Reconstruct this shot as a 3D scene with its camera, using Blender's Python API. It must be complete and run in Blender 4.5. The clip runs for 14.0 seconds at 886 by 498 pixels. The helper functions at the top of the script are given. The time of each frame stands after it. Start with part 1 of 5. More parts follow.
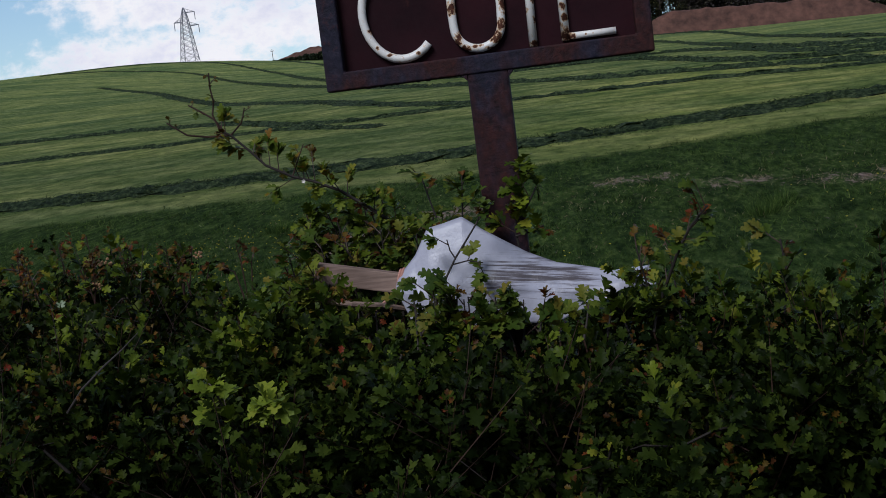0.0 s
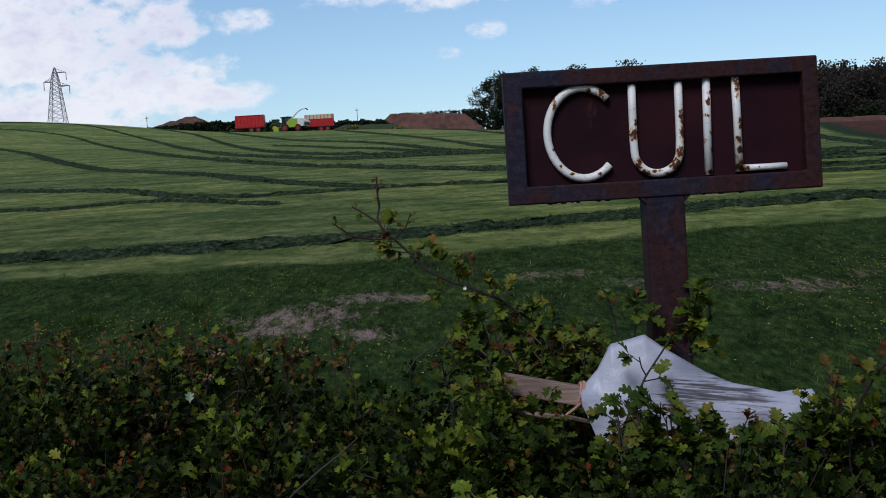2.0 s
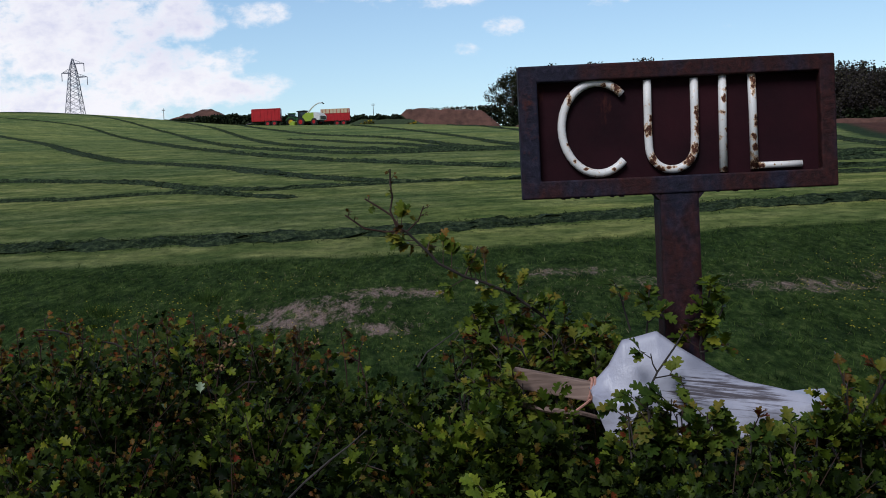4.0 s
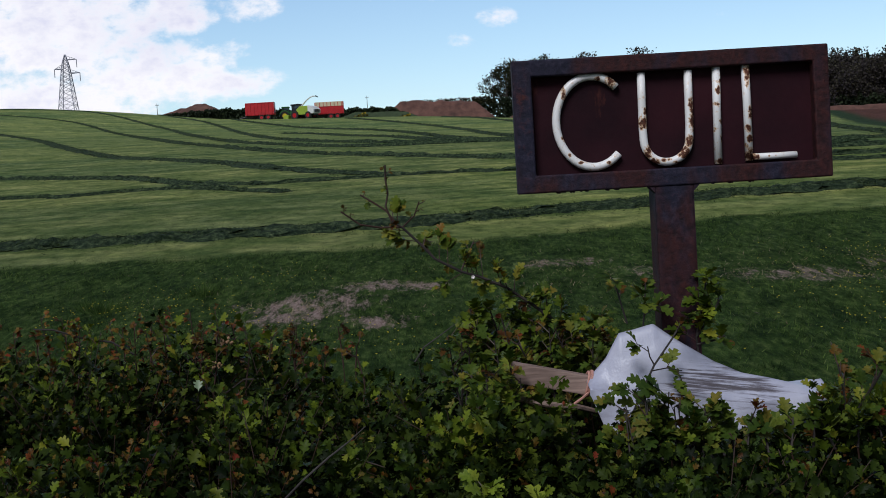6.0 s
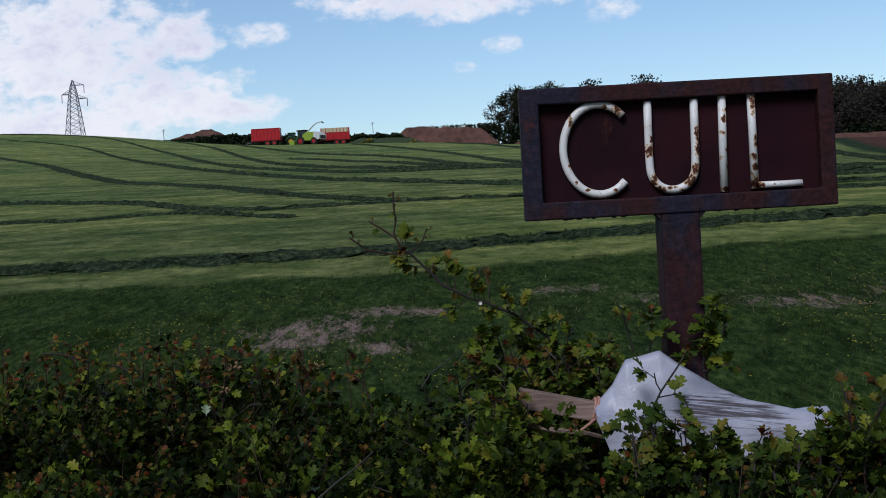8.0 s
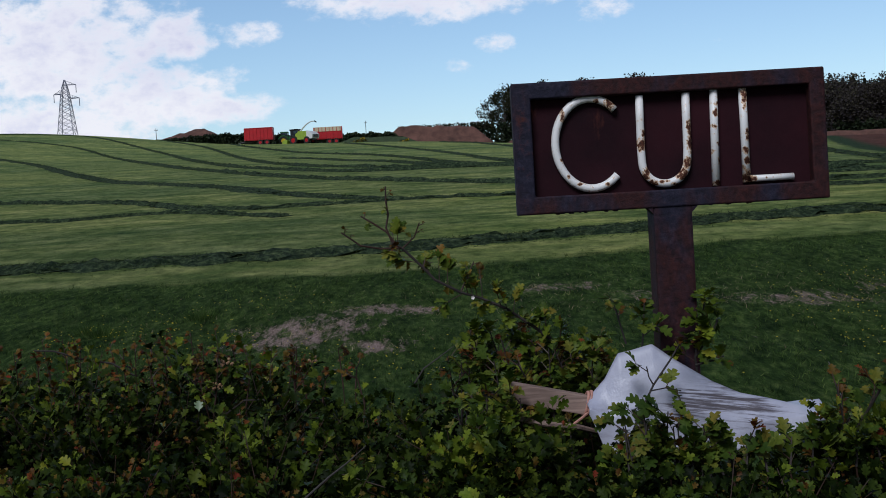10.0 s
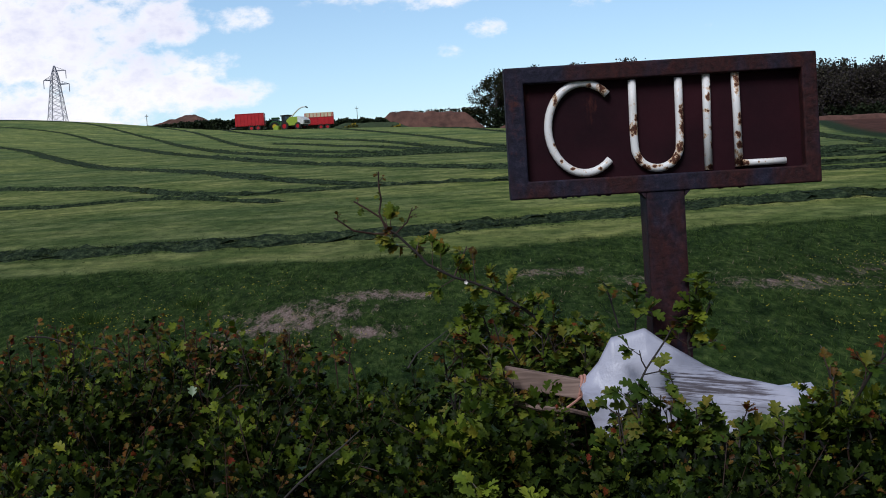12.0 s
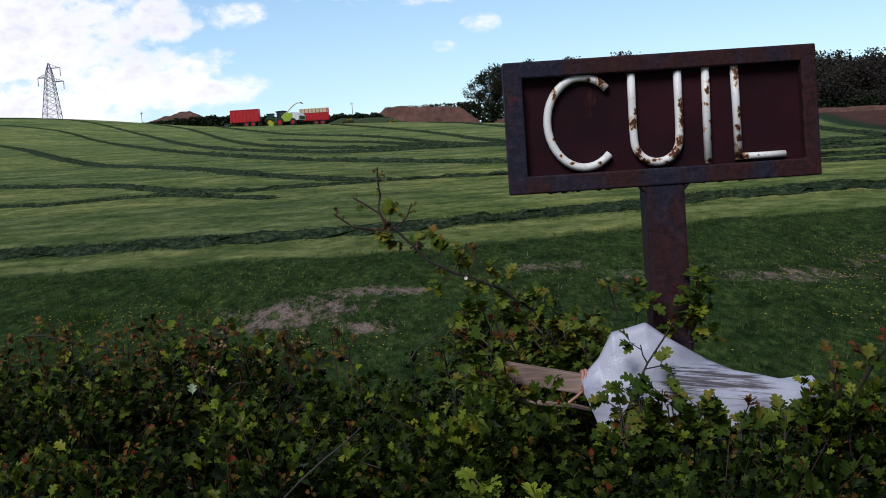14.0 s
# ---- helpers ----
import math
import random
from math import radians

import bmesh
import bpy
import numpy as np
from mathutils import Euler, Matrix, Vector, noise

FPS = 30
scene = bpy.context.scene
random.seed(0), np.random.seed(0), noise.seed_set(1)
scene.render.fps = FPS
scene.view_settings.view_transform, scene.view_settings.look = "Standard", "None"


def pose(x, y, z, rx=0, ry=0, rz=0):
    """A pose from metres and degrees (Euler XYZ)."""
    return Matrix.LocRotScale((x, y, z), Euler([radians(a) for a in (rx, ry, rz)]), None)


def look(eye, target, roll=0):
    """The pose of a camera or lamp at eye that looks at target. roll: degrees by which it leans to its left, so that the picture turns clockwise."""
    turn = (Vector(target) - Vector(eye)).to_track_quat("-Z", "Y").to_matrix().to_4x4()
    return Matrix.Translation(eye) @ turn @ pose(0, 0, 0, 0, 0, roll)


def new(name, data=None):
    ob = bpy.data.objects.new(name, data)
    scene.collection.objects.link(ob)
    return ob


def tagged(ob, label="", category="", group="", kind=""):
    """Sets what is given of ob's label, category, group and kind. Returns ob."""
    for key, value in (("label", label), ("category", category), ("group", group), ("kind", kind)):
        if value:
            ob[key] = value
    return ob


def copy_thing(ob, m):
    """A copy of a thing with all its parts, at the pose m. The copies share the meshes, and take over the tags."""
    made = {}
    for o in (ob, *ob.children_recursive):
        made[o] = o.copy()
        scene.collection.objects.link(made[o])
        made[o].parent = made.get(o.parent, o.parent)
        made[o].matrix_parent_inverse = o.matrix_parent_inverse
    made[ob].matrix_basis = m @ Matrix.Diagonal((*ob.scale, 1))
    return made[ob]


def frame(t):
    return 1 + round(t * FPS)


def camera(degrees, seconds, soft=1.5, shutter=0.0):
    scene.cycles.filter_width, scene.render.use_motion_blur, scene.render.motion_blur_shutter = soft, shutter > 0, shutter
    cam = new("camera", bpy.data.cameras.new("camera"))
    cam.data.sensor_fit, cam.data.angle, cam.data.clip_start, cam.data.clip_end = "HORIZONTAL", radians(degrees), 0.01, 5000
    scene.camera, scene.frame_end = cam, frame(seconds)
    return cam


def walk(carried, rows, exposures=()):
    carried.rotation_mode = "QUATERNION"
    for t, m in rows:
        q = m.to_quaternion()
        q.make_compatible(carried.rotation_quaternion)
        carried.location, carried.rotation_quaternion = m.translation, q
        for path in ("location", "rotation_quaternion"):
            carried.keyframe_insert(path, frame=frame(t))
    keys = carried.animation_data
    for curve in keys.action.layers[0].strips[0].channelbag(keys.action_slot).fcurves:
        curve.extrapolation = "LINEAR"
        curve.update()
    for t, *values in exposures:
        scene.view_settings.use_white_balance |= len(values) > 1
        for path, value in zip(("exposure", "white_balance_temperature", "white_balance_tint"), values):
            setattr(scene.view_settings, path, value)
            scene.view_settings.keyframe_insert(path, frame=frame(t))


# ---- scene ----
cam = camera(41.7, 14.0, soft=0.95)
PATH = [
    (0, (0.123, -2.843, 1.355), (-0.077, -0.862, 1.167), -7.1),
    (0.3, (-0.202, -2.711, 1.357), (-0.302, -0.725, 1.145), -5.5),
    (0.5, (-0.449, -2.756, 1.344), (-0.487, -0.773, 1.09), -3.9),
    (0.8, (-0.555, -2.88, 1.475), (-0.534, -0.889, 1.289), -5.3),
    (1, (-0.544, -2.858, 1.476), (-0.546, -0.865, 1.301), -5.1),
    (1.5, (-0.607, -2.964, 1.51), (-0.556, -0.964, 1.505), -3.8),
    (2, (-0.639, -2.937, 1.505), (-0.596, -0.938, 1.435), -3.5),
    (2.5, (-0.637, -2.921, 1.505), (-0.618, -0.923, 1.435), -3.6),
    (3, (-0.634, -2.925, 1.498), (-0.626, -0.926, 1.433), -3.0),
    (5.5, (-0.636, -2.934, 1.499), (-0.611, -0.936, 1.404), -2.6),
    (6, (-0.635, -2.933, 1.507), (-0.61, -0.936, 1.417), -3.4),
    (6.5, (-0.633, -2.942, 1.506), (-0.597, -0.944, 1.417), -3.4),
    (7, (-0.644, -2.943, 1.506), (-0.617, -0.945, 1.431), -3.1),
    (7.5, (-0.641, -2.948, 1.507), (-0.622, -0.949, 1.436), -3.0),
    (8, (-0.642, -2.954, 1.509), (-0.623, -0.954, 1.464), -3.2),
    (10.5, (-0.64, -2.952, 1.495), (-0.6, -0.953, 1.445), -3.5),
    (11, (-0.642, -2.947, 1.494), (-0.582, -0.95, 1.414), -3.3),
    (11.5, (-0.642, -2.943, 1.494), (-0.588, -0.945, 1.415), -3.3),
    (12, (-0.644, -2.956, 1.496), (-0.601, -0.958, 1.423), -3.5),
    (12.5, (-0.646, -2.965, 1.49), (-0.591, -0.968, 1.393), -3.4),
    (13, (-0.641, -2.946, 1.491), (-0.591, -0.949, 1.394), -3.5),
    (13.5, (-0.644, -2.947, 1.493), (-0.592, -0.95, 1.396), -3.9),
    (14, (-0.653, -2.949, 1.498), (-0.604, -0.952, 1.416), -3.9),
]
# seconds, stops, kelvin, tint
EXPOSURES = [(0.0, -0.18, 6450, 10), (0.3, 0.65, 6700, 10), (0.5, 0.95, 6850, 10), (0.8, 1.25, 6700, 10), (1.0, 0.66, 6550, 10), (1.5, -0.42, 5950, 10), (2.0, -0.22, 6250, 10), (3.0, -0.10, 6450, 10), (5.5, -0.08, 6550, 10), (6.5, 0.0, 6550, 10), (7.0, -0.12, 6350, 10),
             (8.0, -0.22, 6250, 10), (10.5, -0.18, 6350, 10), (11.0, -0.12, 6400, 10), (12.5, 0.05, 6500, 10), (14.0, 0.1, 6550, 10)]
walk(cam, [(t, look(eye, target, roll)) for t, eye, target, roll in PATH],
     exposures=EXPOSURES)

# ---- world, sun ----
SUN_EL, SUN_AZ = 45.0, 204.0     # degrees; azimuth clockwise from +y


def world_sky():
    w = bpy.data.worlds.new("sky")
    scene.world = w
    w.use_nodes = True
    nt = w.node_tree
    nt.nodes.clear()
    N, L = nt.nodes.new, nt.links.new
    out, bg = N("ShaderNodeOutputWorld"), N("ShaderNodeBackground")
    sky = N("ShaderNodeTexSky")
    sky.sky_type, sky.sun_disc = "NISHITA", False
    sky.sun_elevation, sky.sun_rotation = radians(SUN_EL), radians(SUN_AZ)
    sky.air_density, sky.dust_density, sky.ozone_density = 1.0, 0.6, 2.0
    tc = N("ShaderNodeTexCoord")
    sep = N("ShaderNodeSeparateXYZ")
    L(tc.outputs["Generated"], sep.inputs[0])

    def m(op, a, b=None, clamp=False):
        n = N("ShaderNodeMath")
        n.operation, n.use_clamp = op, clamp
        for i, v in enumerate((a, b)):
            if v is None:
                continue
            if isinstance(v, (int, float)):
                n.inputs[i].default_value = v
            else:
                L(v, n.inputs[i])
        return n.outputs[0]
    ay = m("MAXIMUM", m("ABSOLUTE", sep.outputs[1]), 0.08)
    az, el = m("DIVIDE", sep.outputs[0], ay), m("DIVIDE", sep.outputs[2], ay)
    comb = N("ShaderNodeCombineXYZ")
    L(az, comb.inputs[0])
    L(el, comb.inputs[1])
    L(m("MULTIPLY", sep.outputs[1], 0.3), comb.inputs[2])

    def fbm(scale, detail, rough, stretch):
        mp = N("ShaderNodeMapping")
        mp.inputs["Scale"].default_value = (1, stretch, 1)
        L(comb.outputs[0], mp.inputs[0])
        n = N("ShaderNodeTexNoise")
        n.inputs["Scale"].default_value, n.inputs["Detail"].default_value = scale, detail
        n.inputs["Roughness"].default_value = rough
        L(mp.outputs[0], n.inputs["Vector"])
        return n.outputs["Fac"]
    puff, broad = fbm(44, 8, 0.60, 1.5), fbm(7, 5, 0.55, 1.8)

    def blob(cx, cy, rx, ry, amp=1.0):
        a, b = m("MULTIPLY", m("SUBTRACT", az, cx), 1 / rx), m("MULTIPLY", m("SUBTRACT", el, cy), 1 / ry)
        return m("MULTIPLY", m("SUBTRACT", 1.0, m("ADD", m("MULTIPLY", a, a), m("MULTIPLY", b, b))), amp)
    # cumulus banks: azimuth and elevation as tangents, then half sizes
    banks = [(-0.31, 0.165, 0.115, 0.060), (-0.235, 0.120, 0.085, 0.030), (-0.205, 0.170, 0.035, 0.022), (-0.170, 0.106, 0.052, 0.013),
             (-0.33, 0.100, 0.13, 0.034), (-0.135, 0.170, 0.024, 0.008, 0.35), (0.071, 0.150, 0.013, 0.007, 0.35), (0.02, 0.198, 0.11, 0.026),
             (0.165, 0.178, 0.02, 0.010, 0.35), (-0.158, 0.139, 0.012, 0.005, 0.2), (0.038, 0.131, 0.010, 0.004, 0.2)]
    near = None
    for b in banks:
        v = blob(*b)
        near = v if near is None else m("MAXIMUM", near, v)
    # the rest of the sky: broken cloud, unseen, added overhead and behind
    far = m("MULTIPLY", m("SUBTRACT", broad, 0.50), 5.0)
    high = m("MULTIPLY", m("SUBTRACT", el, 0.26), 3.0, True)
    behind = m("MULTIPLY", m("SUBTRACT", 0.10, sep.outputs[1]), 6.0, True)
    unseen_cover = m("SUBTRACT", m("MAXIMUM", m("MULTIPLY", m("MAXIMUM", high, behind), 3.0), 0.0), 2.2)
    far = m("ADD", far, unseen_cover)
    field = m("MAXIMUM", m("MAXIMUM", near, -0.9), m("MINIMUM", far, 0.8))
    dens = m("ADD", field, m("MULTIPLY", m("SUBTRACT", puff, 0.5), 3.2))
    mask = N("ShaderNodeMapRange")
    mask.interpolation_type = "SMOOTHSTEP"
    L(dens, mask.inputs[0])
    mask.inputs[1].default_value, mask.inputs[2].default_value = -0.35, 0.9
    shade = N("ShaderNodeMapRange")
    L(m("ADD", dens, m("MULTIPLY", m("SUBTRACT", broad, 0.5), 3.0)), shade.inputs[0])
    shade.inputs[1].default_value, shade.inputs[2].default_value = 0.5, 2.0
    shade.inputs[3].default_value, shade.inputs[4].default_value = 1.0, 0.72
    white = N("ShaderNodeMix")
    white.data_type = "RGBA"
    white.inputs["A"].default_value, white.inputs["B"].default_value = (5.3, 5.5, 7.2, 1), (8.0, 8.0, 8.5, 1)
    bright = N("ShaderNodeMapRange")
    L(shade.outputs[0], bright.inputs[0])
    bright.inputs[1].default_value, bright.inputs[2].default_value = 0.72, 1.0
    L(bright.outputs[0], white.inputs["Factor"])
    mix = N("ShaderNodeMix")
    mix.data_type = "RGBA"
    tint = N("ShaderNodeMix")
    tint.data_type, tint.blend_type = "RGBA", "MULTIPLY"
    tint.inputs["Factor"].default_value = 1.0
    L(sky.outputs[0], tint.inputs["A"])
    tint.inputs["B"].default_value = SKY_TINT
    L(mask.outputs[0], mix.inputs["Factor"])
    L(tint.outputs["Result"], mix.inputs["A"])
    # the unseen cloud overhead and behind is darkened to cut fill light below
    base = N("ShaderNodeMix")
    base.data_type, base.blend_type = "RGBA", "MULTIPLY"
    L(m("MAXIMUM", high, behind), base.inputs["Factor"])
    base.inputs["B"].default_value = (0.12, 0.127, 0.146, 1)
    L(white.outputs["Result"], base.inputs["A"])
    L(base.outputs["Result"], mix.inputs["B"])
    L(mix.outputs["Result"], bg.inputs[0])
    bg.inputs[1].default_value = SKY
    L(bg.outputs[0], out.inputs[0])


SKY, SKY_TINT = 0.125, (1.02, 1.08, 1.12, 1)
world_sky()
sun = new("sun", bpy.data.lights.new("sun", "SUN"))
sun.data.energy, sun.data.angle, sun.data.color = 2.25, radians(24), (0.93, 0.96, 1.0)
sa, se = radians(SUN_AZ), radians(SUN_EL)
sun.matrix_world = look((0, 0, 40), (-math.sin(sa) * math.cos(se), -math.cos(sa) * math.cos(se), 40 - math.sin(se)))


# ---- materials ----
class Mat:
    """A short way to write node materials."""

    def __init__(self, name, rough=0.7, metal=0.0, spec=0.5):
        self.m = bpy.data.materials.new(name)
        self.m.use_nodes = True
        self.nt = self.m.node_tree
        self.b = self.nt.nodes["Principled BSDF"]
        self.b.inputs["Roughness"].default_value, self.b.inputs["Metallic"].default_value = rough, metal
        self.b.inputs["Specular IOR Level"].default_value = spec
        self.pos = self.n("ShaderNodeNewGeometry")

    def n(self, kind):
        return self.nt.nodes.new(kind)

    def link(self, a, b):
        self.nt.links.new(a, b)

    def math(self, op, a, b=None, clamp=False):
        n = self.n("ShaderNodeMath")
        n.operation, n.use_clamp = op, clamp
        for i, v in enumerate((a, b)):
            if v is None:
                continue
            if isinstance(v, (int, float)):
                n.inputs[i].default_value = v
            else:
                self.link(v, n.inputs[i])
        return n.outputs[0]

    def noise(self, scale, detail=4, rough=0.55, stretch=(1, 1, 1), vec=None, turn=0.0):
        mp = self.n("ShaderNodeMapping")
        mp.inputs["Scale"].default_value = stretch
        mp.inputs["Rotation"].default_value = (0, 0, turn)
        self.link(vec or self.pos.outputs["Position"], mp.inputs[0])
        t = self.n("ShaderNodeTexNoise")
        t.inputs["Scale"].default_value, t.inputs["Detail"].default_value, t.inputs["Roughness"].default_value = scale, detail, rough
        self.link(mp.outputs[0], t.inputs["Vector"])
        return t.outputs["Fac"]

    def ramp(self, fac, stops):
        r = self.n("ShaderNodeValToRGB")
        e = r.color_ramp.elements
        while len(e) < len(stops):
            e.new(0.5)
        for el, (p, c) in zip(e, stops):
            el.position, el.color = p, (*c, 1)
        self.link(fac, r.inputs[0])
        return r.outputs[0]

    def mix(self, fac, a, b, blend="MIX"):
        n = self.n("ShaderNodeMix")
        n.data_type, n.blend_type = "RGBA", blend
        for key, v in (("Factor", fac), ("A", a), ("B", b)):
            if isinstance(v, (int, float)):
                n.inputs[key].default_value = v
            elif isinstance(v, tuple):
                n.inputs[key].default_value = (*v, 1)
            else:
                self.link(v, n.inputs[key])
        return n.outputs["Result"]

    def step(self, v, lo, hi):
        r = self.n("ShaderNodeMapRange")
        r.interpolation_type = "SMOOTHSTEP"
        self.link(v, r.inputs[0])
        r.inputs[1].default_value, r.inputs[2].default_value = lo, hi
        return r.outputs[0]

    def color(self, c):
        if isinstance(c, tuple):
            self.b.inputs["Base Color"].default_value = (*c, 1)
        else:
            self.link(c, self.b.inputs["Base Color"])
        return self

    def rough(self, fac, lo, hi):
        r = self.n("ShaderNodeMapRange")
        self.link(fac, r.inputs[0])
        r.inputs[3].default_value, r.inputs[4].default_value = lo, hi
        self.link(r.outputs[0], self.b.inputs["Roughness"])
        return self

    def bump(self, fac, strength, dist=0.01):
        n = self.n("ShaderNodeBump")
        n.inputs["Strength"].default_value, n.inputs["Distance"].default_value = strength, dist
        self.link(fac, n.inputs["Height"])
        self.link(n.outputs[0], self.b.inputs["Normal"])
        return self

    def island(self):
        return self.pos.outputs["Random Per Island"]

    def thin(self, share=0.35, gain=1.4):
        """Light that shines through a leaf."""
        tr = self.n("ShaderNodeBsdfTranslucent")
        src = self.b.inputs["Base Color"]
        col = self.mix(1.0, src.links[0].from_socket if src.links else tuple(src.default_value)[:3], (gain, gain * 1.05, gain * 0.6), "MULTIPLY")
        self.link(col, tr.inputs[0])
        ms = self.n("ShaderNodeMixShader")
        ms.inputs[0].default_value = share
        out = self.nt.nodes["Material Output"]
        self.link(self.b.outputs[0], ms.inputs[1])
        self.link(tr.outputs[0], ms.inputs[2])
        self.link(ms.outputs[0], out.inputs[0])
        return self


def plain(name, c, rough=0.6, metal=0.0, scale=6.0, vary=0.25):
    k = Mat(name, rough, metal)
    f = k.noise(scale, 5, 0.6)
    return k.color(k.ramp(f, [(0.3, tuple(v * (1 - vary) for v in c)), (0.7, tuple(min(1, v * (1 + vary)) for v in c))])).rough(k.noise(scale * 3), max(0, rough - 0.15), min(1, rough + 0.15)).m


def m_ground():
    k = Mat("ground", 0.95, spec=0.03)
    sp = k.n("ShaderNodeSeparateXYZ")
    k.link(k.pos.outputs["Position"], sp.inputs[0])
    x, y = sp.outputs[0], sp.outputs[1]
    edge = k.math("ADD", k.math("MINIMUM", k.math("MAXIMUM", k.math("MULTIPLY", x, 0.25), 0.0), 1.2), 17.2)
    wob = k.math("MULTIPLY", k.math("SUBTRACT", k.noise(1.1, 4, 0.6), 0.5), 1.6)
    mown = k.step(k.math("ADD", k.math("SUBTRACT", y, edge), wob), -0.25, 0.35)
    # rough pasture
    g1 = k.ramp(k.noise(11, 6, 0.7, (1, 0.35, 1)), [(0.28, (0.011, 0.029, 0.010)), (0.5, (0.053, 0.097, 0.030)), (0.72, (0.150, 0.205, 0.074))])
    g2 = k.ramp(k.noise(0.9, 4, 0.6), [(0.3, (0.7, 0.76, 0.68)), (0.7, (1.25, 1.18, 1.1))])
    rough_g = k.mix(1.0, g1, g2, "MULTIPLY")
    rough_g = k.mix(1.0, rough_g, k.ramp(k.noise(3.6, 5, 0.7, (1, 0.4, 1)), [(0.35, (0.46, 0.52, 0.52)), (0.65, (1.42, 1.38, 1.25))]), "MULTIPLY")
    # dry thatch and bare patches
    spots = None
    for cx, cy, rx, ry in ((-2.3, 12.2, 0.95, 1.1), (-1.35, 13.4, 0.6, 0.6), (1.3, 14.5, 0.85, 0.55), (2.6, 13.5, 0.8, 0.6), (4.4, 12.6, 1.4, 0.7), (-0.9, 13.4, 0.5, 0.4), (-1.3, 11.2, 0.5, 0.35), (6.5, 13.2, 1.2, 0.7)):
        a, b = k.math("MULTIPLY", k.math("SUBTRACT", x, cx), 1 / rx), k.math("MULTIPLY", k.math("SUBTRACT", y, cy), 1 / ry)
        v = k.math("SUBTRACT", 1.0 if cx < 0 else 0.5, k.math("ADD", k.math("MULTIPLY", a, a), k.math("MULTIPLY", b, b)))
        spots = v if spots is None else k.math("MAXIMUM", spots, v)
    spots = k.math("ADD", k.math("MAXIMUM", spots, -1.2), k.math("MULTIPLY", k.math("SUBTRACT", k.noise(6.0, 8, 0.76, (1, 0.28, 1)), 0.50), 9.0))
    thatch = k.ramp(k.noise(30, 5, 0.7, (1, 0.3, 1)), [(0.3, (0.20, 0.13, 0.115)), (0.5, (0.46, 0.33, 0.295)), (0.7, (0.66, 0.52, 0.46))])
    rough_g = k.mix(k.step(spots, 0.0, 1.6), rough_g, thatch)
    # mown field with the lie of the cut
    lie = k.noise(1.3, 6, 0.64, (0.42, 0.75, 1.0), turn=-0.05)
    wide = k.noise(0.16, 4, 0.55, (0.35, 1.0, 1.0), turn=-0.1)
    fine = k.noise(4.5, 6, 0.72, (0.8, 0.5, 1.0), turn=0.06)
    m1 = k.ramp(lie, [(0.32, (0.092, 0.152, 0.054)), (0.48, (0.188, 0.246, 0.092)), (0.64, (0.350, 0.385, 0.168))])
    m1 = k.mix(1.0, m1, k.ramp(wide, [(0.36, (0.58, 0.70, 0.68)), (0.64, (1.28, 1.20, 1.05))]), "MULTIPLY")
    m1 = k.mix(1.0, m1, k.ramp(fine, [(0.32, (0.48, 0.54, 0.48)), (0.5, (1.0, 1.0, 1.0)), (0.68, (1.5, 1.42, 1.35))]), "MULTIPLY")
    # a stretch of the field with brighter light put into its grass colour
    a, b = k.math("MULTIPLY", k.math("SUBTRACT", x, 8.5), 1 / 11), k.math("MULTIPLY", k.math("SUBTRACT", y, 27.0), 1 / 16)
    pale_grass = k.math("SUBTRACT", 1.0, k.math("ADD", k.math("MULTIPLY", a, a), k.math("MULTIPLY", b, b)))
    pale_grass = k.step(k.math("ADD", pale_grass, k.math("MULTIPLY", k.math("SUBTRACT", k.noise(0.5, 4, 0.6), 0.5), 1.2)), -0.2, 0.8)
    m1 = k.mix(pale_grass, m1, k.mix(1.0, m1, (1.44, 1.34, 1.18), "MULTIPLY"))
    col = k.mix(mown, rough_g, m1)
    # uncut ground beyond the crest
    beyond = k.step(k.math("ADD", y, k.math("MULTIPLY", wob, 2.0)), 219.0, 222.0)
    col = k.mix(beyond, col, (0.055, 0.075, 0.028))
    # uncut headland and bare soil along the far side of the field
    side = k.math("SUBTRACT", x, k.math("ADD", k.math("MULTIPLY", y, 0.28), 7.1))
    side = k.math("ADD", side, wob)
    far_side = k.step(y, 38.0, 44.0)
    col = k.mix(k.math("MULTIPLY", k.step(side, -0.3, 0.5), far_side), col, k.ramp(k.noise(1.6, 5, 0.7), [(0.3, (0.020, 0.040, 0.022)), (0.7, (0.055, 0.090, 0.045))]))
    bare = k.ramp(k.noise(0.9, 6, 0.7), [(0.3, (0.070, 0.034, 0.028)), (0.55, (0.14, 0.066, 0.052)), (0.75, (0.20, 0.105, 0.082))])
    col = k.mix(k.math("MULTIPLY", k.step(side, 1.2, 2.6), far_side), col, bare)
    k.color(col)
    return k.bump(k.math("ADD", k.noise(7, 6, 0.75), k.noise(30, 4, 0.75)), 1.0, 0.10).m


def m_blades(name, stops):
    k = Mat(name, 0.6, spec=0.06)
    k.color(k.mix(1.0, k.ramp(k.island(), stops), k.mix(1.0, k.ramp(k.noise(0.8, 3), [(0.3, (0.7, 0.72, 0.7)), (0.7, (1.25, 1.2, 1.1))]), k.ramp(k.noise(3.2, 5, 0.7), [(0.35, (0.55, 0.6, 0.6)), (0.65, (1.35, 1.3, 1.2))]), "MULTIPLY"), "MULTIPLY"))
    return k.thin(0.3, 1.2).m


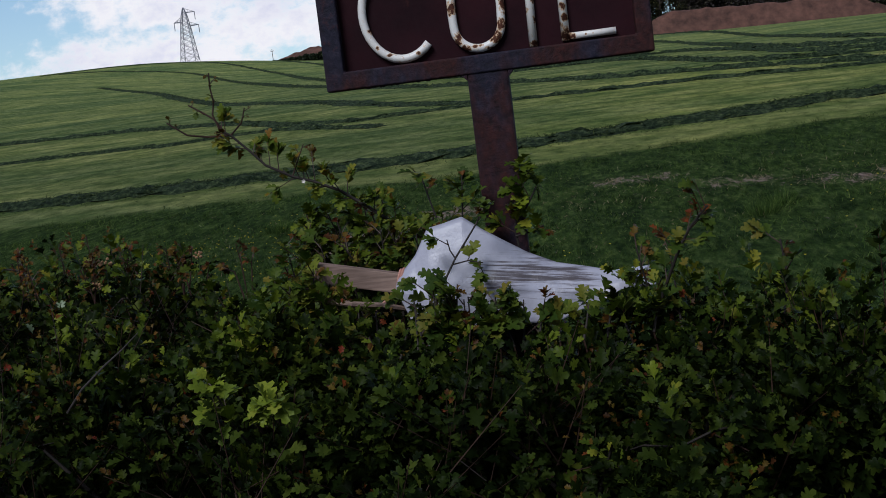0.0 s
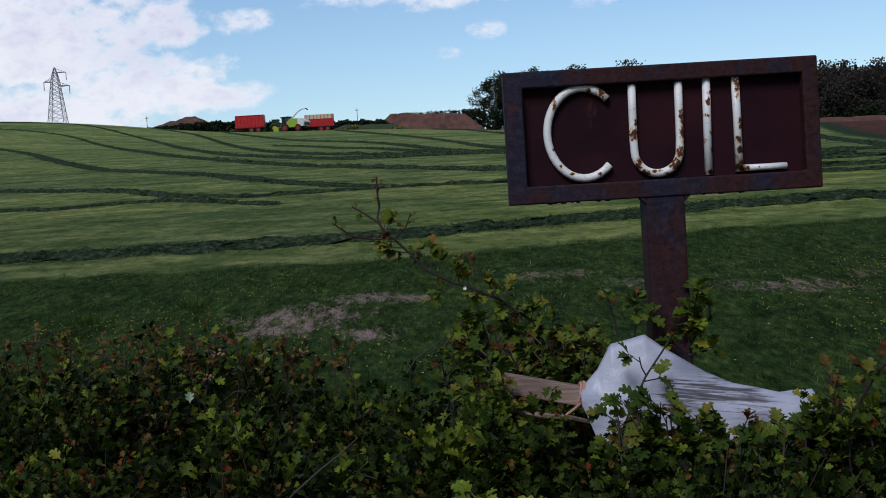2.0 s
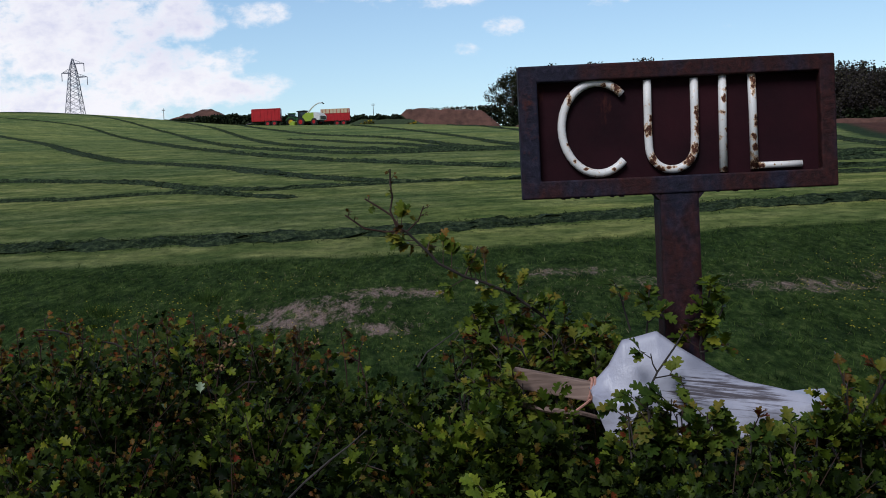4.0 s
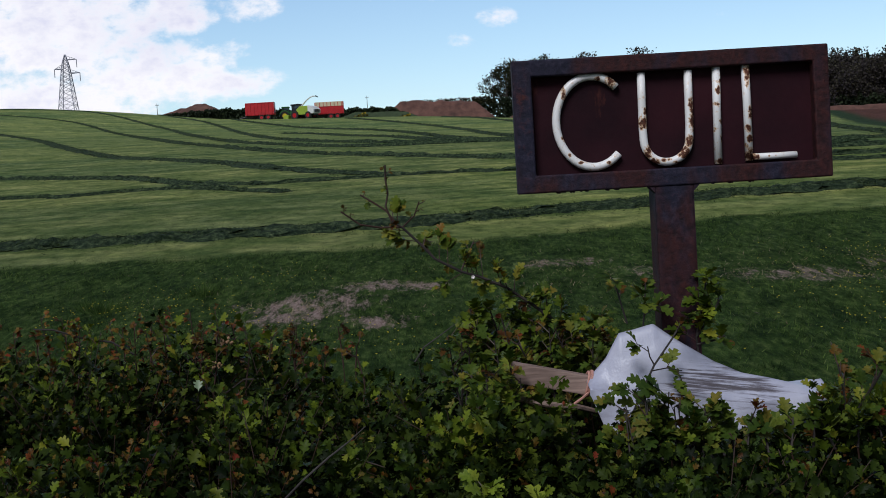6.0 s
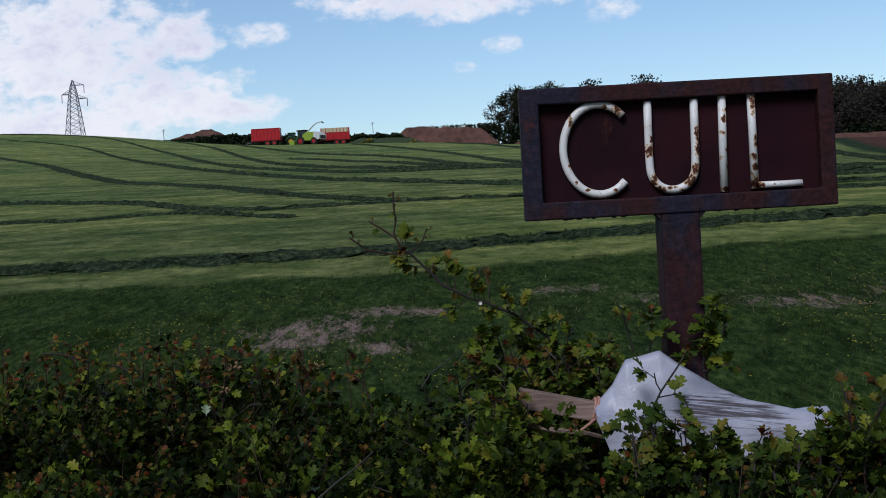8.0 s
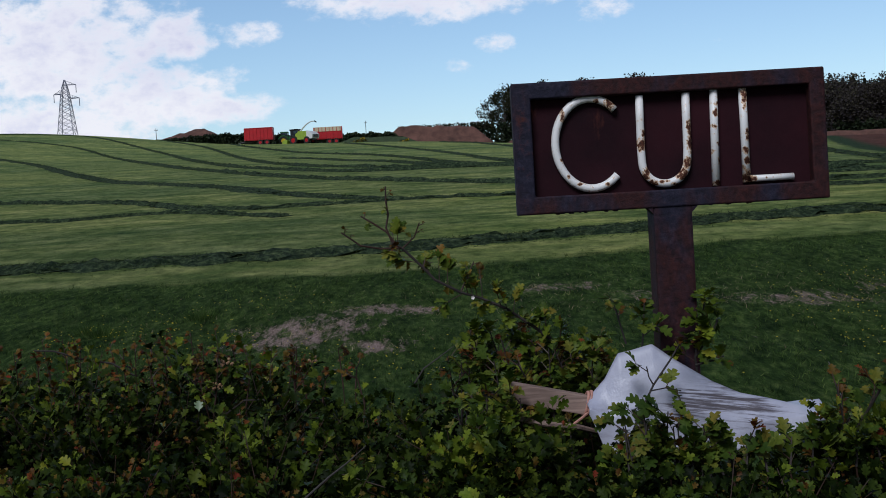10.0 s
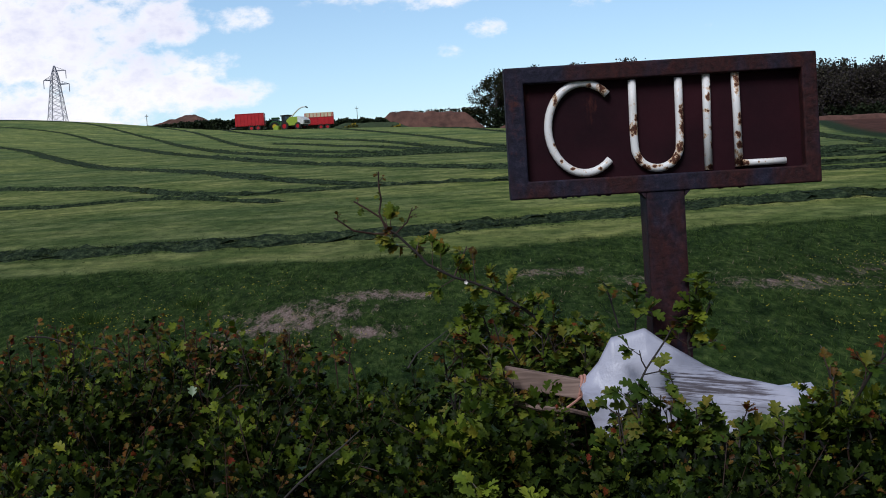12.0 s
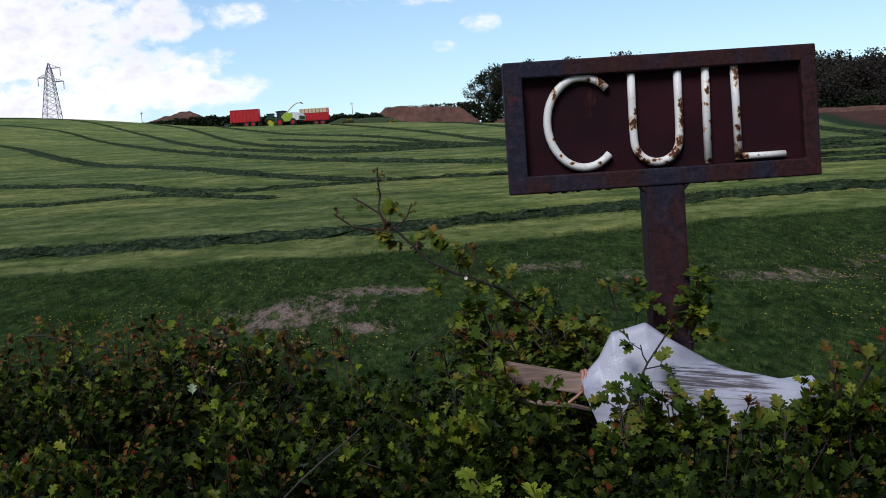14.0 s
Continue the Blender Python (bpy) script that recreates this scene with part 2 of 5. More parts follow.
def m_leaf(name, stops, spec=0.10, share=0.14):
    k = Mat(name, 0.42, spec=spec)
    c = k.ramp(k.island(), stops)
    patchy = k.ramp(k.noise(3.0, 3), [(0.3, (0.72, 0.78, 0.8)), (0.7, (1.3, 1.2, 1.05))])
    fine = k.ramp(k.noise(160, 3, 0.6), [(0.3, (0.75, 0.82, 0.78)), (0.7, (1.2, 1.15, 1.1))])
    k.color(k.mix(1.0, k.mix(1.0, c, patchy, "MULTIPLY"), fine, "MULTIPLY"))
    k.rough(k.noise(90), 0.32, 0.55)
    k.bump(k.noise(220, 3), 0.25, 0.002)
    return k.thin(share, 1.3).m


def m_leaf_single(name, stops):
    k = Mat(name, 0.42, spec=0.06)
    info = k.n("ShaderNodeObjectInfo")
    c = k.ramp(info.outputs["Random"], stops)
    fine = k.ramp(k.noise(160, 3, 0.6), [(0.3, (0.8, 0.85, 0.8)), (0.7, (1.15, 1.12, 1.1))])
    k.color(k.mix(1.0, c, fine, "MULTIPLY"))
    return k.thin(0.14, 1.3).m


def m_rust():
    k = Mat("rusted_iron", 0.7, 0.1, spec=0.25)
    a, b, c = k.noise(9, 6, 0.65), k.noise(55, 6, 0.72), k.noise(4.5, 5, 0.62, (1, 1, 0.5))
    base = k.ramp(b, [(0.3, (0.010, 0.004, 0.006)), (0.5, (0.038, 0.0115, 0.013)), (0.75, (0.078, 0.021, 0.019))])
    old = k.ramp(b, [(0.3, (0.006, 0.006, 0.013)), (0.5, (0.017, 0.016, 0.034)), (0.75, (0.050, 0.044, 0.072))])
    col = k.mix(k.step(c, 0.45, 0.60), base, old)
    col = k.mix(k.step(k.math("ADD", a, k.math("MULTIPLY", b, 0.35)), 0.76, 0.92), col, (0.078, 0.020, 0.016))
    k.color(col).rough(b, 0.5, 0.85)
    return k.bump(k.math("ADD", b, k.math("MULTIPLY", a, 0.6)), 0.7, 0.005).m


def m_panel():
    k = Mat("painted_plate", 0.75, 0.0, spec=0.15)
    a, b = k.noise(5, 5, 0.6), k.noise(70, 4, 0.7)
    col = k.ramp(a, [(0.3, (0.013, 0.0034, 0.0068)), (0.7, (0.033, 0.0066, 0.0115))])
    col = k.mix(k.step(k.noise(11, 6, 0.7, (1, 1, 0.35)), 0.62, 0.75), col, (0.075, 0.020, 0.016))
    return k.color(col).rough(b, 0.6, 0.9).bump(b, 0.35, 0.002).m


def m_letter(name, rusty):
    """White paint with rust where it has broken through: place across and up, half sizes, strength."""
    k = Mat(name, 0.45)
    a, b = k.noise(95, 6, 0.70, (1, 1, 0.8)), k.noise(190, 4, 0.7)
    sp = k.n("ShaderNodeSeparateXYZ")
    k.link(k.pos.outputs["Position"], sp.inputs[0])
    field = None
    for cx, cz, rx, rz, w in rusty:
        u, v = k.math("MULTIPLY", k.math("SUBTRACT", sp.outputs[0], cx), 0.75 / rx), k.math("MULTIPLY", k.math("SUBTRACT", sp.outputs[2], cz), 0.75 / rz)
        d = k.math("MULTIPLY", k.math("MAXIMUM", k.math("SUBTRACT", 1.0, k.math("ADD", k.math("MULTIPLY", u, u), k.math("MULTIPLY", v, v))), -1.0), w)
        field = d if field is None else k.math("MAXIMUM", field, d)
    g = k.math("ADD", k.math("MULTIPLY", field, 0.185), a)
    g = k.math("ADD", g, k.math("MULTIPLY", k.math("SUBTRACT", k.noise(14, 3, 0.5), 0.5), 0.10))
    rust = k.ramp(b, [(0.3, (0.034, 0.009, 0.006)), (0.55, (0.095, 0.026, 0.012)), (0.75, (0.24, 0.075, 0.026))])
    halo = k.mix(k.step(g, 0.45, 0.585), (0.90, 0.88, 0.88), (0.70, 0.43, 0.24))
    halo = k.mix(k.math("MULTIPLY", k.step(k.noise(17, 4, 0.6, (1, 1, 0.25)), 0.48, 0.72), 0.30), halo, (0.70, 0.62, 0.50))
    chips = k.step(g, 0.57, 0.61)
    k.color(k.mix(chips, halo, rust)).rough(chips, 0.38, 0.85)
    return k.bump(k.math("SUBTRACT", 1.0, chips), 0.5, 0.002).m


RUST_C = [(-0.272, 1.747, 0.0048, 0.016, 0.8), (-0.15, 1.77, 0.0117, 0.0107, 0.8), (-0.182, 1.781, 0.0053, 0.0043, 0.6), (-0.131, 1.594, 0.0053, 0.0043, 0.9), (-0.263, 1.591, 0.0043, 0.0043, 0.8), (-0.238, 1.572, 0.0048, 0.0032, 0.8), (-0.166, 1.568, 0.0043, 0.0032, 0.6), (-0.279, 1.633, 0.0032, 0.0048, 0.6)]
RUST_U = [(-0.073, 1.664, 0.0128, 0.0139, 1.0), (-0.067, 1.69, 0.0043, 0.0085, 0.9), (-0.065, 1.586, 0.0085, 0.0149, 1.0), (-0.053, 1.563, 0.0128, 0.0075, 1.0), (0.05, 1.697, 0.0059, 0.0181, 1.0), (0.05, 1.66, 0.0064, 0.0192, 1.0), (0.041, 1.61, 0.0096, 0.0117, 1.0), (0.026, 1.584, 0.0117, 0.0128, 1.0), (-0.023, 1.566, 0.0117, 0.0032, 0.7), (-0.069, 1.728, 0.0027, 0.0032, 0.6), (0.009, 1.558, 0.0107, 0.0032, 0.6)]
RUST_I = [(0.119, 1.734, 0.0053, 0.0091, 0.95), (0.113, 1.7, 0.0064, 0.0043, 0.95), (0.123, 1.655, 0.0043, 0.0048, 0.9), (0.124, 1.61, 0.0032, 0.0107, 0.8), (0.116, 1.553, 0.0117, 0.0075, 1.0), (0.108, 1.635, 0.0027, 0.0043, 0.5), (0.126, 1.757, 0.0027, 0.0043, 0.6)]
RUST_L = [(0.194, 1.77, 0.0064, 0.0213, 0.75), (0.2, 1.673, 0.0053, 0.0149, 0.95), (0.192, 1.633, 0.0059, 0.008, 1.0), (0.195, 1.607, 0.0069, 0.0075, 0.95), (0.195, 1.564, 0.0117, 0.0149, 1.0), (0.211, 1.561, 0.0053, 0.0053, 0.9), (0.186, 1.588, 0.0032, 0.0064, 0.6), (0.242, 1.561, 0.0021, 0.0021, 0.7), (0.259, 1.561, 0.0021, 0.0021, 0.7)]


def m_sheet():
    k = Mat("woven_plastic", 0.36)
    sp = k.n("ShaderNodeSeparateXYZ")
    k.link(k.pos.outputs["Position"], sp.inputs[0])
    x, z = sp.outputs[0], sp.outputs[2]
    soil = k.noise(9, 6, 0.65)
    c = k.ramp(soil, [(0.3, (0.44, 0.45, 0.58)), (0.7, (0.62, 0.62, 0.74))])
    # grime rubbed in along the plank, drawn out in streaks
    along = k.n("ShaderNodeCombineXYZ")
    k.link(x, along.inputs[0])
    k.link(k.math("ADD", z, k.math("MULTIPLY", x, 0.16)), along.inputs[2])
    streak = k.noise(60, 7, 0.70, (0.10, 1, 2.2), vec=along.outputs[0])
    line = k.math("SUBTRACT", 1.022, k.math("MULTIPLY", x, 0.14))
    off = k.math("MULTIPLY", k.math("ABSOLUTE", k.math("SUBTRACT", z, line)), 13.0)
    ridge = k.math("MAXIMUM", k.math("SUBTRACT", 1.0, off), 0.0)
    ridge = k.math("MULTIPLY", ridge, k.math("MULTIPLY", k.step(x, -0.13, -0.03), k.math("SUBTRACT", 1.0, k.step(x, 0.14, 0.26))))
    grime = k.step(k.math("ADD", streak, k.math("MULTIPLY", ridge, 0.25)), 0.61, 0.76)
    col = k.mix(k.math("MULTIPLY", grime, 0.88), c, (0.060, 0.042, 0.042))
    # greyer blotches below the plank line
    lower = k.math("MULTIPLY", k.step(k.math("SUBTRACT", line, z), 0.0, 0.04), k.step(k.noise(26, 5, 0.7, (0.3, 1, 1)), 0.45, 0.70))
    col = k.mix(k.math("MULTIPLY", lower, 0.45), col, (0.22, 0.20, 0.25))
    k.color(col)
    weave = k.noise(260, 2, 0.5, (1, 1, 0.4))
    k.bump(k.math("ADD", k.noise(26, 6, 0.62, (0.45, 1, 1)), k.math("MULTIPLY", weave, 0.35)), 0.35, 0.006)
    return k.thin(0.12, 1.0).m


def m_wood(name, lo, hi):
    k = Mat(name, 0.75)
    g = k.noise(110, 5, 0.60, (0.05, 1, 1), turn=0.0)
    k.color(k.mix(1.0, k.ramp(g, [(0.3, lo), (0.7, hi)]), k.ramp(k.noise(7), [(0.3, (0.75, 0.73, 0.72)), (0.7, (1.15, 1.15, 1.15))]), "MULTIPLY"))
    return k.bump(g, 0.5, 0.002).m


# dark tones: shade of the hedge's depth is put into this leaf colour
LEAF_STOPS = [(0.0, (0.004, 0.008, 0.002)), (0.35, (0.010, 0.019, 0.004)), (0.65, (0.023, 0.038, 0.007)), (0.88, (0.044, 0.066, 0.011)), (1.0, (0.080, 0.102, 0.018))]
MAT = dict(
    ground=m_ground(),
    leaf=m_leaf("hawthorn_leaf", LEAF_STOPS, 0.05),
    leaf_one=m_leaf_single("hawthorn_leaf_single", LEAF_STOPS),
    young=m_leaf("young_leaf", [(0.0, (0.050, 0.016, 0.008)), (0.35, (0.090, 0.045, 0.011)), (0.75, (0.115, 0.085, 0.017)), (0.9, (0.130, 0.050, 0.014)), (1.0, (0.190, 0.030, 0.018))]),
    fresh=m_leaf("fresh_leaf", [(0.0, (0.026, 0.052, 0.010)), (0.5, (0.062, 0.098, 0.016)), (0.85, (0.120, 0.145, 0.024)), (1.0, (0.16, 0.13, 0.028))]),
    # outer leaves: a lighter copy, with the light on the hedge top painted in
    outer=m_leaf("lit_outer_leaf", [(0.0, (0.022, 0.043, 0.006)), (0.5, (0.066, 0.098, 0.011)), (0.85, (0.130, 0.170, 0.018)), (1.0, (0.190, 0.185, 0.025))]),
    bright=m_leaf("bright_leaf", [(0.0, (0.100, 0.150, 0.020)), (0.6, (0.160, 0.215, 0.028)), (1.0, (0.200, 0.235, 0.036))]),
    spring=m_leaf("spring_leaf", [(0.0, (0.050, 0.085, 0.014)), (0.5, (0.110, 0.150, 0.022)), (0.7, (0.165, 0.185, 0.028)), (0.9, (0.190, 0.170, 0.028)), (1.0, (0.22, 0.110, 0.025))]),
    tuft=m_blades("tuft_blade", [(0.0, (0.010, 0.024, 0.009)), (0.6, (0.026, 0.052, 0.017)), (1.0, (0.055, 0.085, 0.030))]),
    grass=m_blades("grass_blade", [(0.0, (0.016, 0.041, 0.012)), (0.5, (0.058, 0.110, 0.032)), (0.9, (0.120, 0.185, 0.054)), (1.0, (0.165, 0.215, 0.082))]),
    stubble=m_blades("cut_grass", [(0.0, (0.065, 0.105, 0.038)), (0.5, (0.14, 0.19, 0.07)), (1.0, (0.28, 0.31, 0.15))]),
    swath=m_blades("swath_straw", [(0.0, (0.012, 0.024, 0.013)), (0.6, (0.032, 0.055, 0.026)), (1.0, (0.10, 0.125, 0.06))]),
    pale_grass=m_blades("dry_grass", [(0.0, (0.18, 0.14, 0.105)), (0.6, (0.34, 0.275, 0.21)), (1.0, (0.50, 0.43, 0.34))]),
    rust=m_rust(), panel=m_panel(), letter_c=m_letter("chipped_paint_c", RUST_C), letter_u=m_letter("chipped_paint_u", RUST_U), letter_i=m_letter("chipped_paint_i", RUST_I), letter_l=m_letter("chipped_paint_l", RUST_L), sheet=m_sheet(),
    plank=m_wood("weathered_timber", (0.150, 0.098, 0.082), (0.40, 0.28, 0.235)),
    bark=m_wood("hawthorn_bark", (0.012, 0.009, 0.008), (0.040, 0.030, 0.026)),
    redbark=plain("young_bark", (0.045, 0.022, 0.015), 0.6, scale=40),
    redtip=plain("red_twig_bark", (0.045, 0.019, 0.013), 0.6, scale=60),
    greybark=plain("dead_twig", (0.050, 0.042, 0.042), 0.8, scale=60),
    twine=plain("orange_twine", (0.50, 0.25, 0.20), 0.7, scale=90),
    petal=plain("yellow_petal", (0.85, 0.68, 0.06), 0.5, scale=40, vary=0.15),
    stem=plain("flower_stem", (0.03, 0.06, 0.015), 0.6, scale=40),
    blossom=plain("blossom", (0.75, 0.70, 0.68), 0.6, scale=80, vary=0.1),
    bud=plain("pink_bud", (0.33, 0.19, 0.10), 0.6, scale=80, vary=0.3),
    pale=plain("pale_leaf", (0.16, 0.22, 0.12), 0.5, scale=60, vary=0.15),
    meadow=plain("meadow_grass", (0.035, 0.055, 0.022), 0.95, scale=1.5, vary=0.4),
    soil=plain("bare_soil", (0.115, 0.053, 0.040), 0.95, scale=0.5, vary=0.5),
    steel=plain("galvanised_steel", (0.20, 0.21, 0.27), 0.6, 0.2, 2.0, 0.15),
    red=plain("red_paint", (0.48, 0.010, 0.018), 0.45, 0, 1.2, 0.15),
    cream=plain("cream_paint", (0.62, 0.52, 0.36), 0.5, 0, 2.0, 0.12),
    lime=plain("lime_paint", (0.30, 0.42, 0.05), 0.4, 0, 2.0, 0.15),
    white=plain("white_paint", (0.72, 0.73, 0.74), 0.4, 0, 2.0, 0.1),
    black=plain("black_metal", (0.022, 0.022, 0.025), 0.5, 0.2, 3.0, 0.2),
    tyre=plain("tyre_rubber", (0.022, 0.021, 0.020), 0.9, 0, 9.0, 0.2),
    green=plain("green_paint", (0.025, 0.12, 0.03), 0.4, 0, 2.0, 0.15),
    yellow=plain("yellow_paint", (0.72, 0.52, 0.03), 0.4, 0, 3.0, 0.1),
    trunk=plain("tree_bark", (0.06, 0.05, 0.042), 0.9, 0, 2.0, 0.35),
    crown=m_leaf("tree_leaf", [(0.0, (0.014, 0.017, 0.014)), (0.5, (0.030, 0.034, 0.022)), (0.85, (0.055, 0.057, 0.030)), (1.0, (0.10, 0.090, 0.045))], 0.05, 0.35),
    brush=m_leaf("budding_crown", [(0.0, (0.055, 0.048, 0.062)), (0.5, (0.076, 0.065, 0.076)), (0.85, (0.092, 0.084, 0.076)), (1.0, (0.115, 0.106, 0.078))], 0.05, 0.45),
    bare=m_leaf("bare_twig", [(0.0, (0.065, 0.055, 0.058)), (0.6, (0.11, 0.09, 0.09)), (1.0, (0.16, 0.135, 0.12))]),
    conifer=m_leaf("conifer_leaf", [(0.0, (0.016, 0.024, 0.016)), (0.6, (0.026, 0.037, 0.022)), (1.0, (0.04, 0.055, 0.028))], 0.1),
    gorse=m_leaf("gorse_bloom", [(0.0, (0.03, 0.045, 0.015)), (0.5, (0.10, 0.09, 0.02)), (1.0, (0.40, 0.28, 0.02))]),
)
g = Mat("cab_glass", 0.05)
g.color((0.05, 0.07, 0.08))
g.b.inputs["Transmission Weight"].default_value = 0.7
MAT["glass"] = g.m


# ---- building helpers ----
class Shape:
    """Collects vertices and faces of one mesh."""

    def __init__(self):
        self.v, self.f = [], []

    def add(self, verts, faces):
        o = len(self.v)
        self.v.extend([tuple(p) for p in verts])
        self.f.extend([tuple(i + o for i in q) for q in faces])
        return self

    def box(self, x0, x1, y0, y1, z0, z1, chamfer=0.0, m=None):
        bm = bmesh.new()
        bmesh.ops.create_cube(bm, size=1.0)
        for p in bm.verts:
            p.co = Vector(((x0 + x1) / 2 + p.co.x * (x1 - x0), (y0 + y1) / 2 + p.co.y * (y1 - y0), (z0 + z1) / 2 + p.co.z * (z1 - z0)))
        if chamfer:
            bmesh.ops.bevel(bm, geom=bm.edges[:], offset=chamfer, segments=2, affect="EDGES", profile=0.6)
        bm.verts.index_update()
        self.add([(m @ p.co if m else p.co) for p in bm.verts], [[q.index for q in fc.verts] for fc in bm.faces])
        bm.free()
        return self

    def tube(self, pts, radii, sides=6, caps=True):
        pts = [Vector(p) for p in pts]
        if isinstance(radii, (int, float)):
            radii = [radii] * len(pts)
        rings, up = [], None
        for i, p in enumerate(pts):
            d = (pts[min(i + 1, len(pts) - 1)] - pts[max(i - 1, 0)]).normalized()
            if up is None:
                up = d.orthogonal().normalized()
            up = (up - d * up.dot(d))
            up = up.normalized() if up.length > 1e-6 else d.orthogonal().normalized()
            side = d.cross(up)
            rings.append([p + (up * math.cos(a) + side * math.sin(a)) * radii[i] for a in [2 * math.pi * j / sides for j in range(sides)]])
        vs = [v for r in rings for v in r]
        fs = [(i * sides + j, i * sides + (j + 1) % sides, (i + 1) * sides + (j + 1) % sides, (i + 1) * sides + j) for i in range(len(pts) - 1) for j in range(sides)]
        if caps:
            fs += [tuple(range(sides))[::-1], tuple((len(pts) - 1) * sides + j for j in range(sides))]
        return self.add(vs, fs)

    def profile(self, outline, y0, y1):
        """A side outline in x and z, drawn out from y0 to y1."""
        n = len(outline)
        vs = [(x, y0, z) for x, z in outline] + [(x, y1, z) for x, z in outline]
        fs = [tuple(range(n)), tuple(range(n, 2 * n))[::-1]] + [(i, i + n, (i + 1) % n + n, (i + 1) % n) for i in range(n)]
        return self.add(vs, fs)

    def mesh(self, name, mat, smooth=False):
        me = bpy.data.meshes.new(name)
        me.from_pydata(self.v, [], self.f)
        me.materials.append(mat)
        if smooth:
            me.shade_smooth()
        me.update()
        return me


def part(name, shape, mat, parent, label="", smooth=False, kind=""):
    ob = new(name, shape.mesh(name, mat, smooth) if isinstance(shape, Shape) else shape)
    ob.parent = parent
    return tagged(ob, label, kind=kind)


def thing(name, label, category, at=(0, 0, 0), group="", kind="", turn=0.0, scale=1.0):
    ob = new(name)
    ob.empty_display_size = 0.1
    ob.matrix_basis = pose(*at, 0, 0, turn) @ Matrix.Scale(scale, 4)
    return tagged(ob, label, category, group, kind)


def flat_mesh(name, verts, tris, mat):
    """A mesh from arrays of vertices and triangles."""
    me = bpy.data.meshes.new(name)
    me.vertices.add(len(verts))
    me.vertices.foreach_set("co", np.asarray(verts, dtype=np.float32).ravel())
    me.loops.add(tris.size)
    me.loops.foreach_set("vertex_index", np.asarray(tris, dtype=np.int32).ravel())
    me.polygons.add(len(tris))
    me.polygons.foreach_set("loop_start", np.arange(0, tris.size, 3, dtype=np.int32))
    me.materials.append(mat)
    me.update(calc_edges=True)
    me.validate()
    return me


def scatter(template, tris, places, axes, ups, sizes):
    """Copies of a small template (x right, y along, z up) at many places, as arrays."""
    a = axes / np.linalg.norm(axes, axis=1, keepdims=True)
    s = np.cross(a, ups)
    s /= np.linalg.norm(s, axis=1, keepdims=True) + 1e-9
    u = np.cross(s, a)
    t = np.asarray(template, dtype=float)
    sz = sizes[:, None, None]
    v = places[:, None, :] + sz * (t[None, :, 0:1] * s[:, None, :] + t[None, :, 1:2] * a[:, None, :] + t[None, :, 2:3] * u[:, None, :])
    n = len(t)
    f = np.asarray(tris)[None, :, :] + (np.arange(len(places)) * n)[:, None, None]
    return v.reshape(-1, 3), f.reshape(-1, 3)


# a lobed hawthorn leaf, folded a little along its rib, and a simple one for the depth of the hedge
LEAF = [(0, 0, 0), (0, 0.34, 0.0), (0, 0.62, 0.0), (0, 0.86, -0.04), (0, 1.05, -0.12)]
for sx in (-1, 1):
    LEAF += [(sx * 0.07, 0.22, 0.03), (sx * 0.31, 0.38, 0.13), (sx * 0.37, 0.53, 0.14), (sx * 0.17, 0.57, 0.06), (sx * 0.38, 0.72, 0.12), (sx * 0.37, 0.87, 0.09), (sx * 0.15, 0.83, 0.03), (sx * 0.17, 1.0, -0.03)]
LEAF_TRIS = []
for o, flip in ((5, False), (13, True)):
    t = [(0, 1, o), (o, 1, o + 1), (o + 1, 1, o + 2), (o + 2, 1, o + 3), (1, 2, o + 3), (o + 3, 2, o + 4), (o + 4, 2, o + 5), (o + 5, 2, o + 6), (2, 3, o + 6), (o + 6, 3, o + 7), (3, 4, o + 7)]
    LEAF_TRIS += [q[::-1] if flip else q for q in t]
PLAIN_LEAF, PLAIN_TRIS = [(0, 0, 0), (-0.36, 0.5, 0.1), (0, 0.55, 0), (0.36, 0.5, 0.1), (-0.25, 0.9, 0.05), (0, 1.05, -0.1), (0.25, 0.9, 0.05)], [(0, 2, 1), (0, 3, 2), (1, 2, 4), (4, 2, 5), (2, 3, 6), (5, 2, 6)]
BLADE, BLADE_TRIS = [(-0.5, 0, 0), (0.5, 0, 0), (0.3, 0.55, 0.06), (-0.3, 0.55, 0.06), (0, 1, 0.25)], [(0, 1, 2), (0, 2, 3), (3, 2, 4)]
CLUMP, CLUMP_TRIS = [(-0.5, 0, 0), (0.1, -0.35, 0.1), (0.5, 0.2, 0), (0.05, 0.6, -0.1), (-0.4, 0.4, 0.12)], [(0, 1, 2), (0, 2, 3), (0, 3, 4)]
rng = np.random.default_rng(7)


def smooth_interp(x, xs, zs, w):
    return sum(np.interp(x + d, xs, zs) for d in (-w, -w / 2, 0, w / 2, w)) / 5


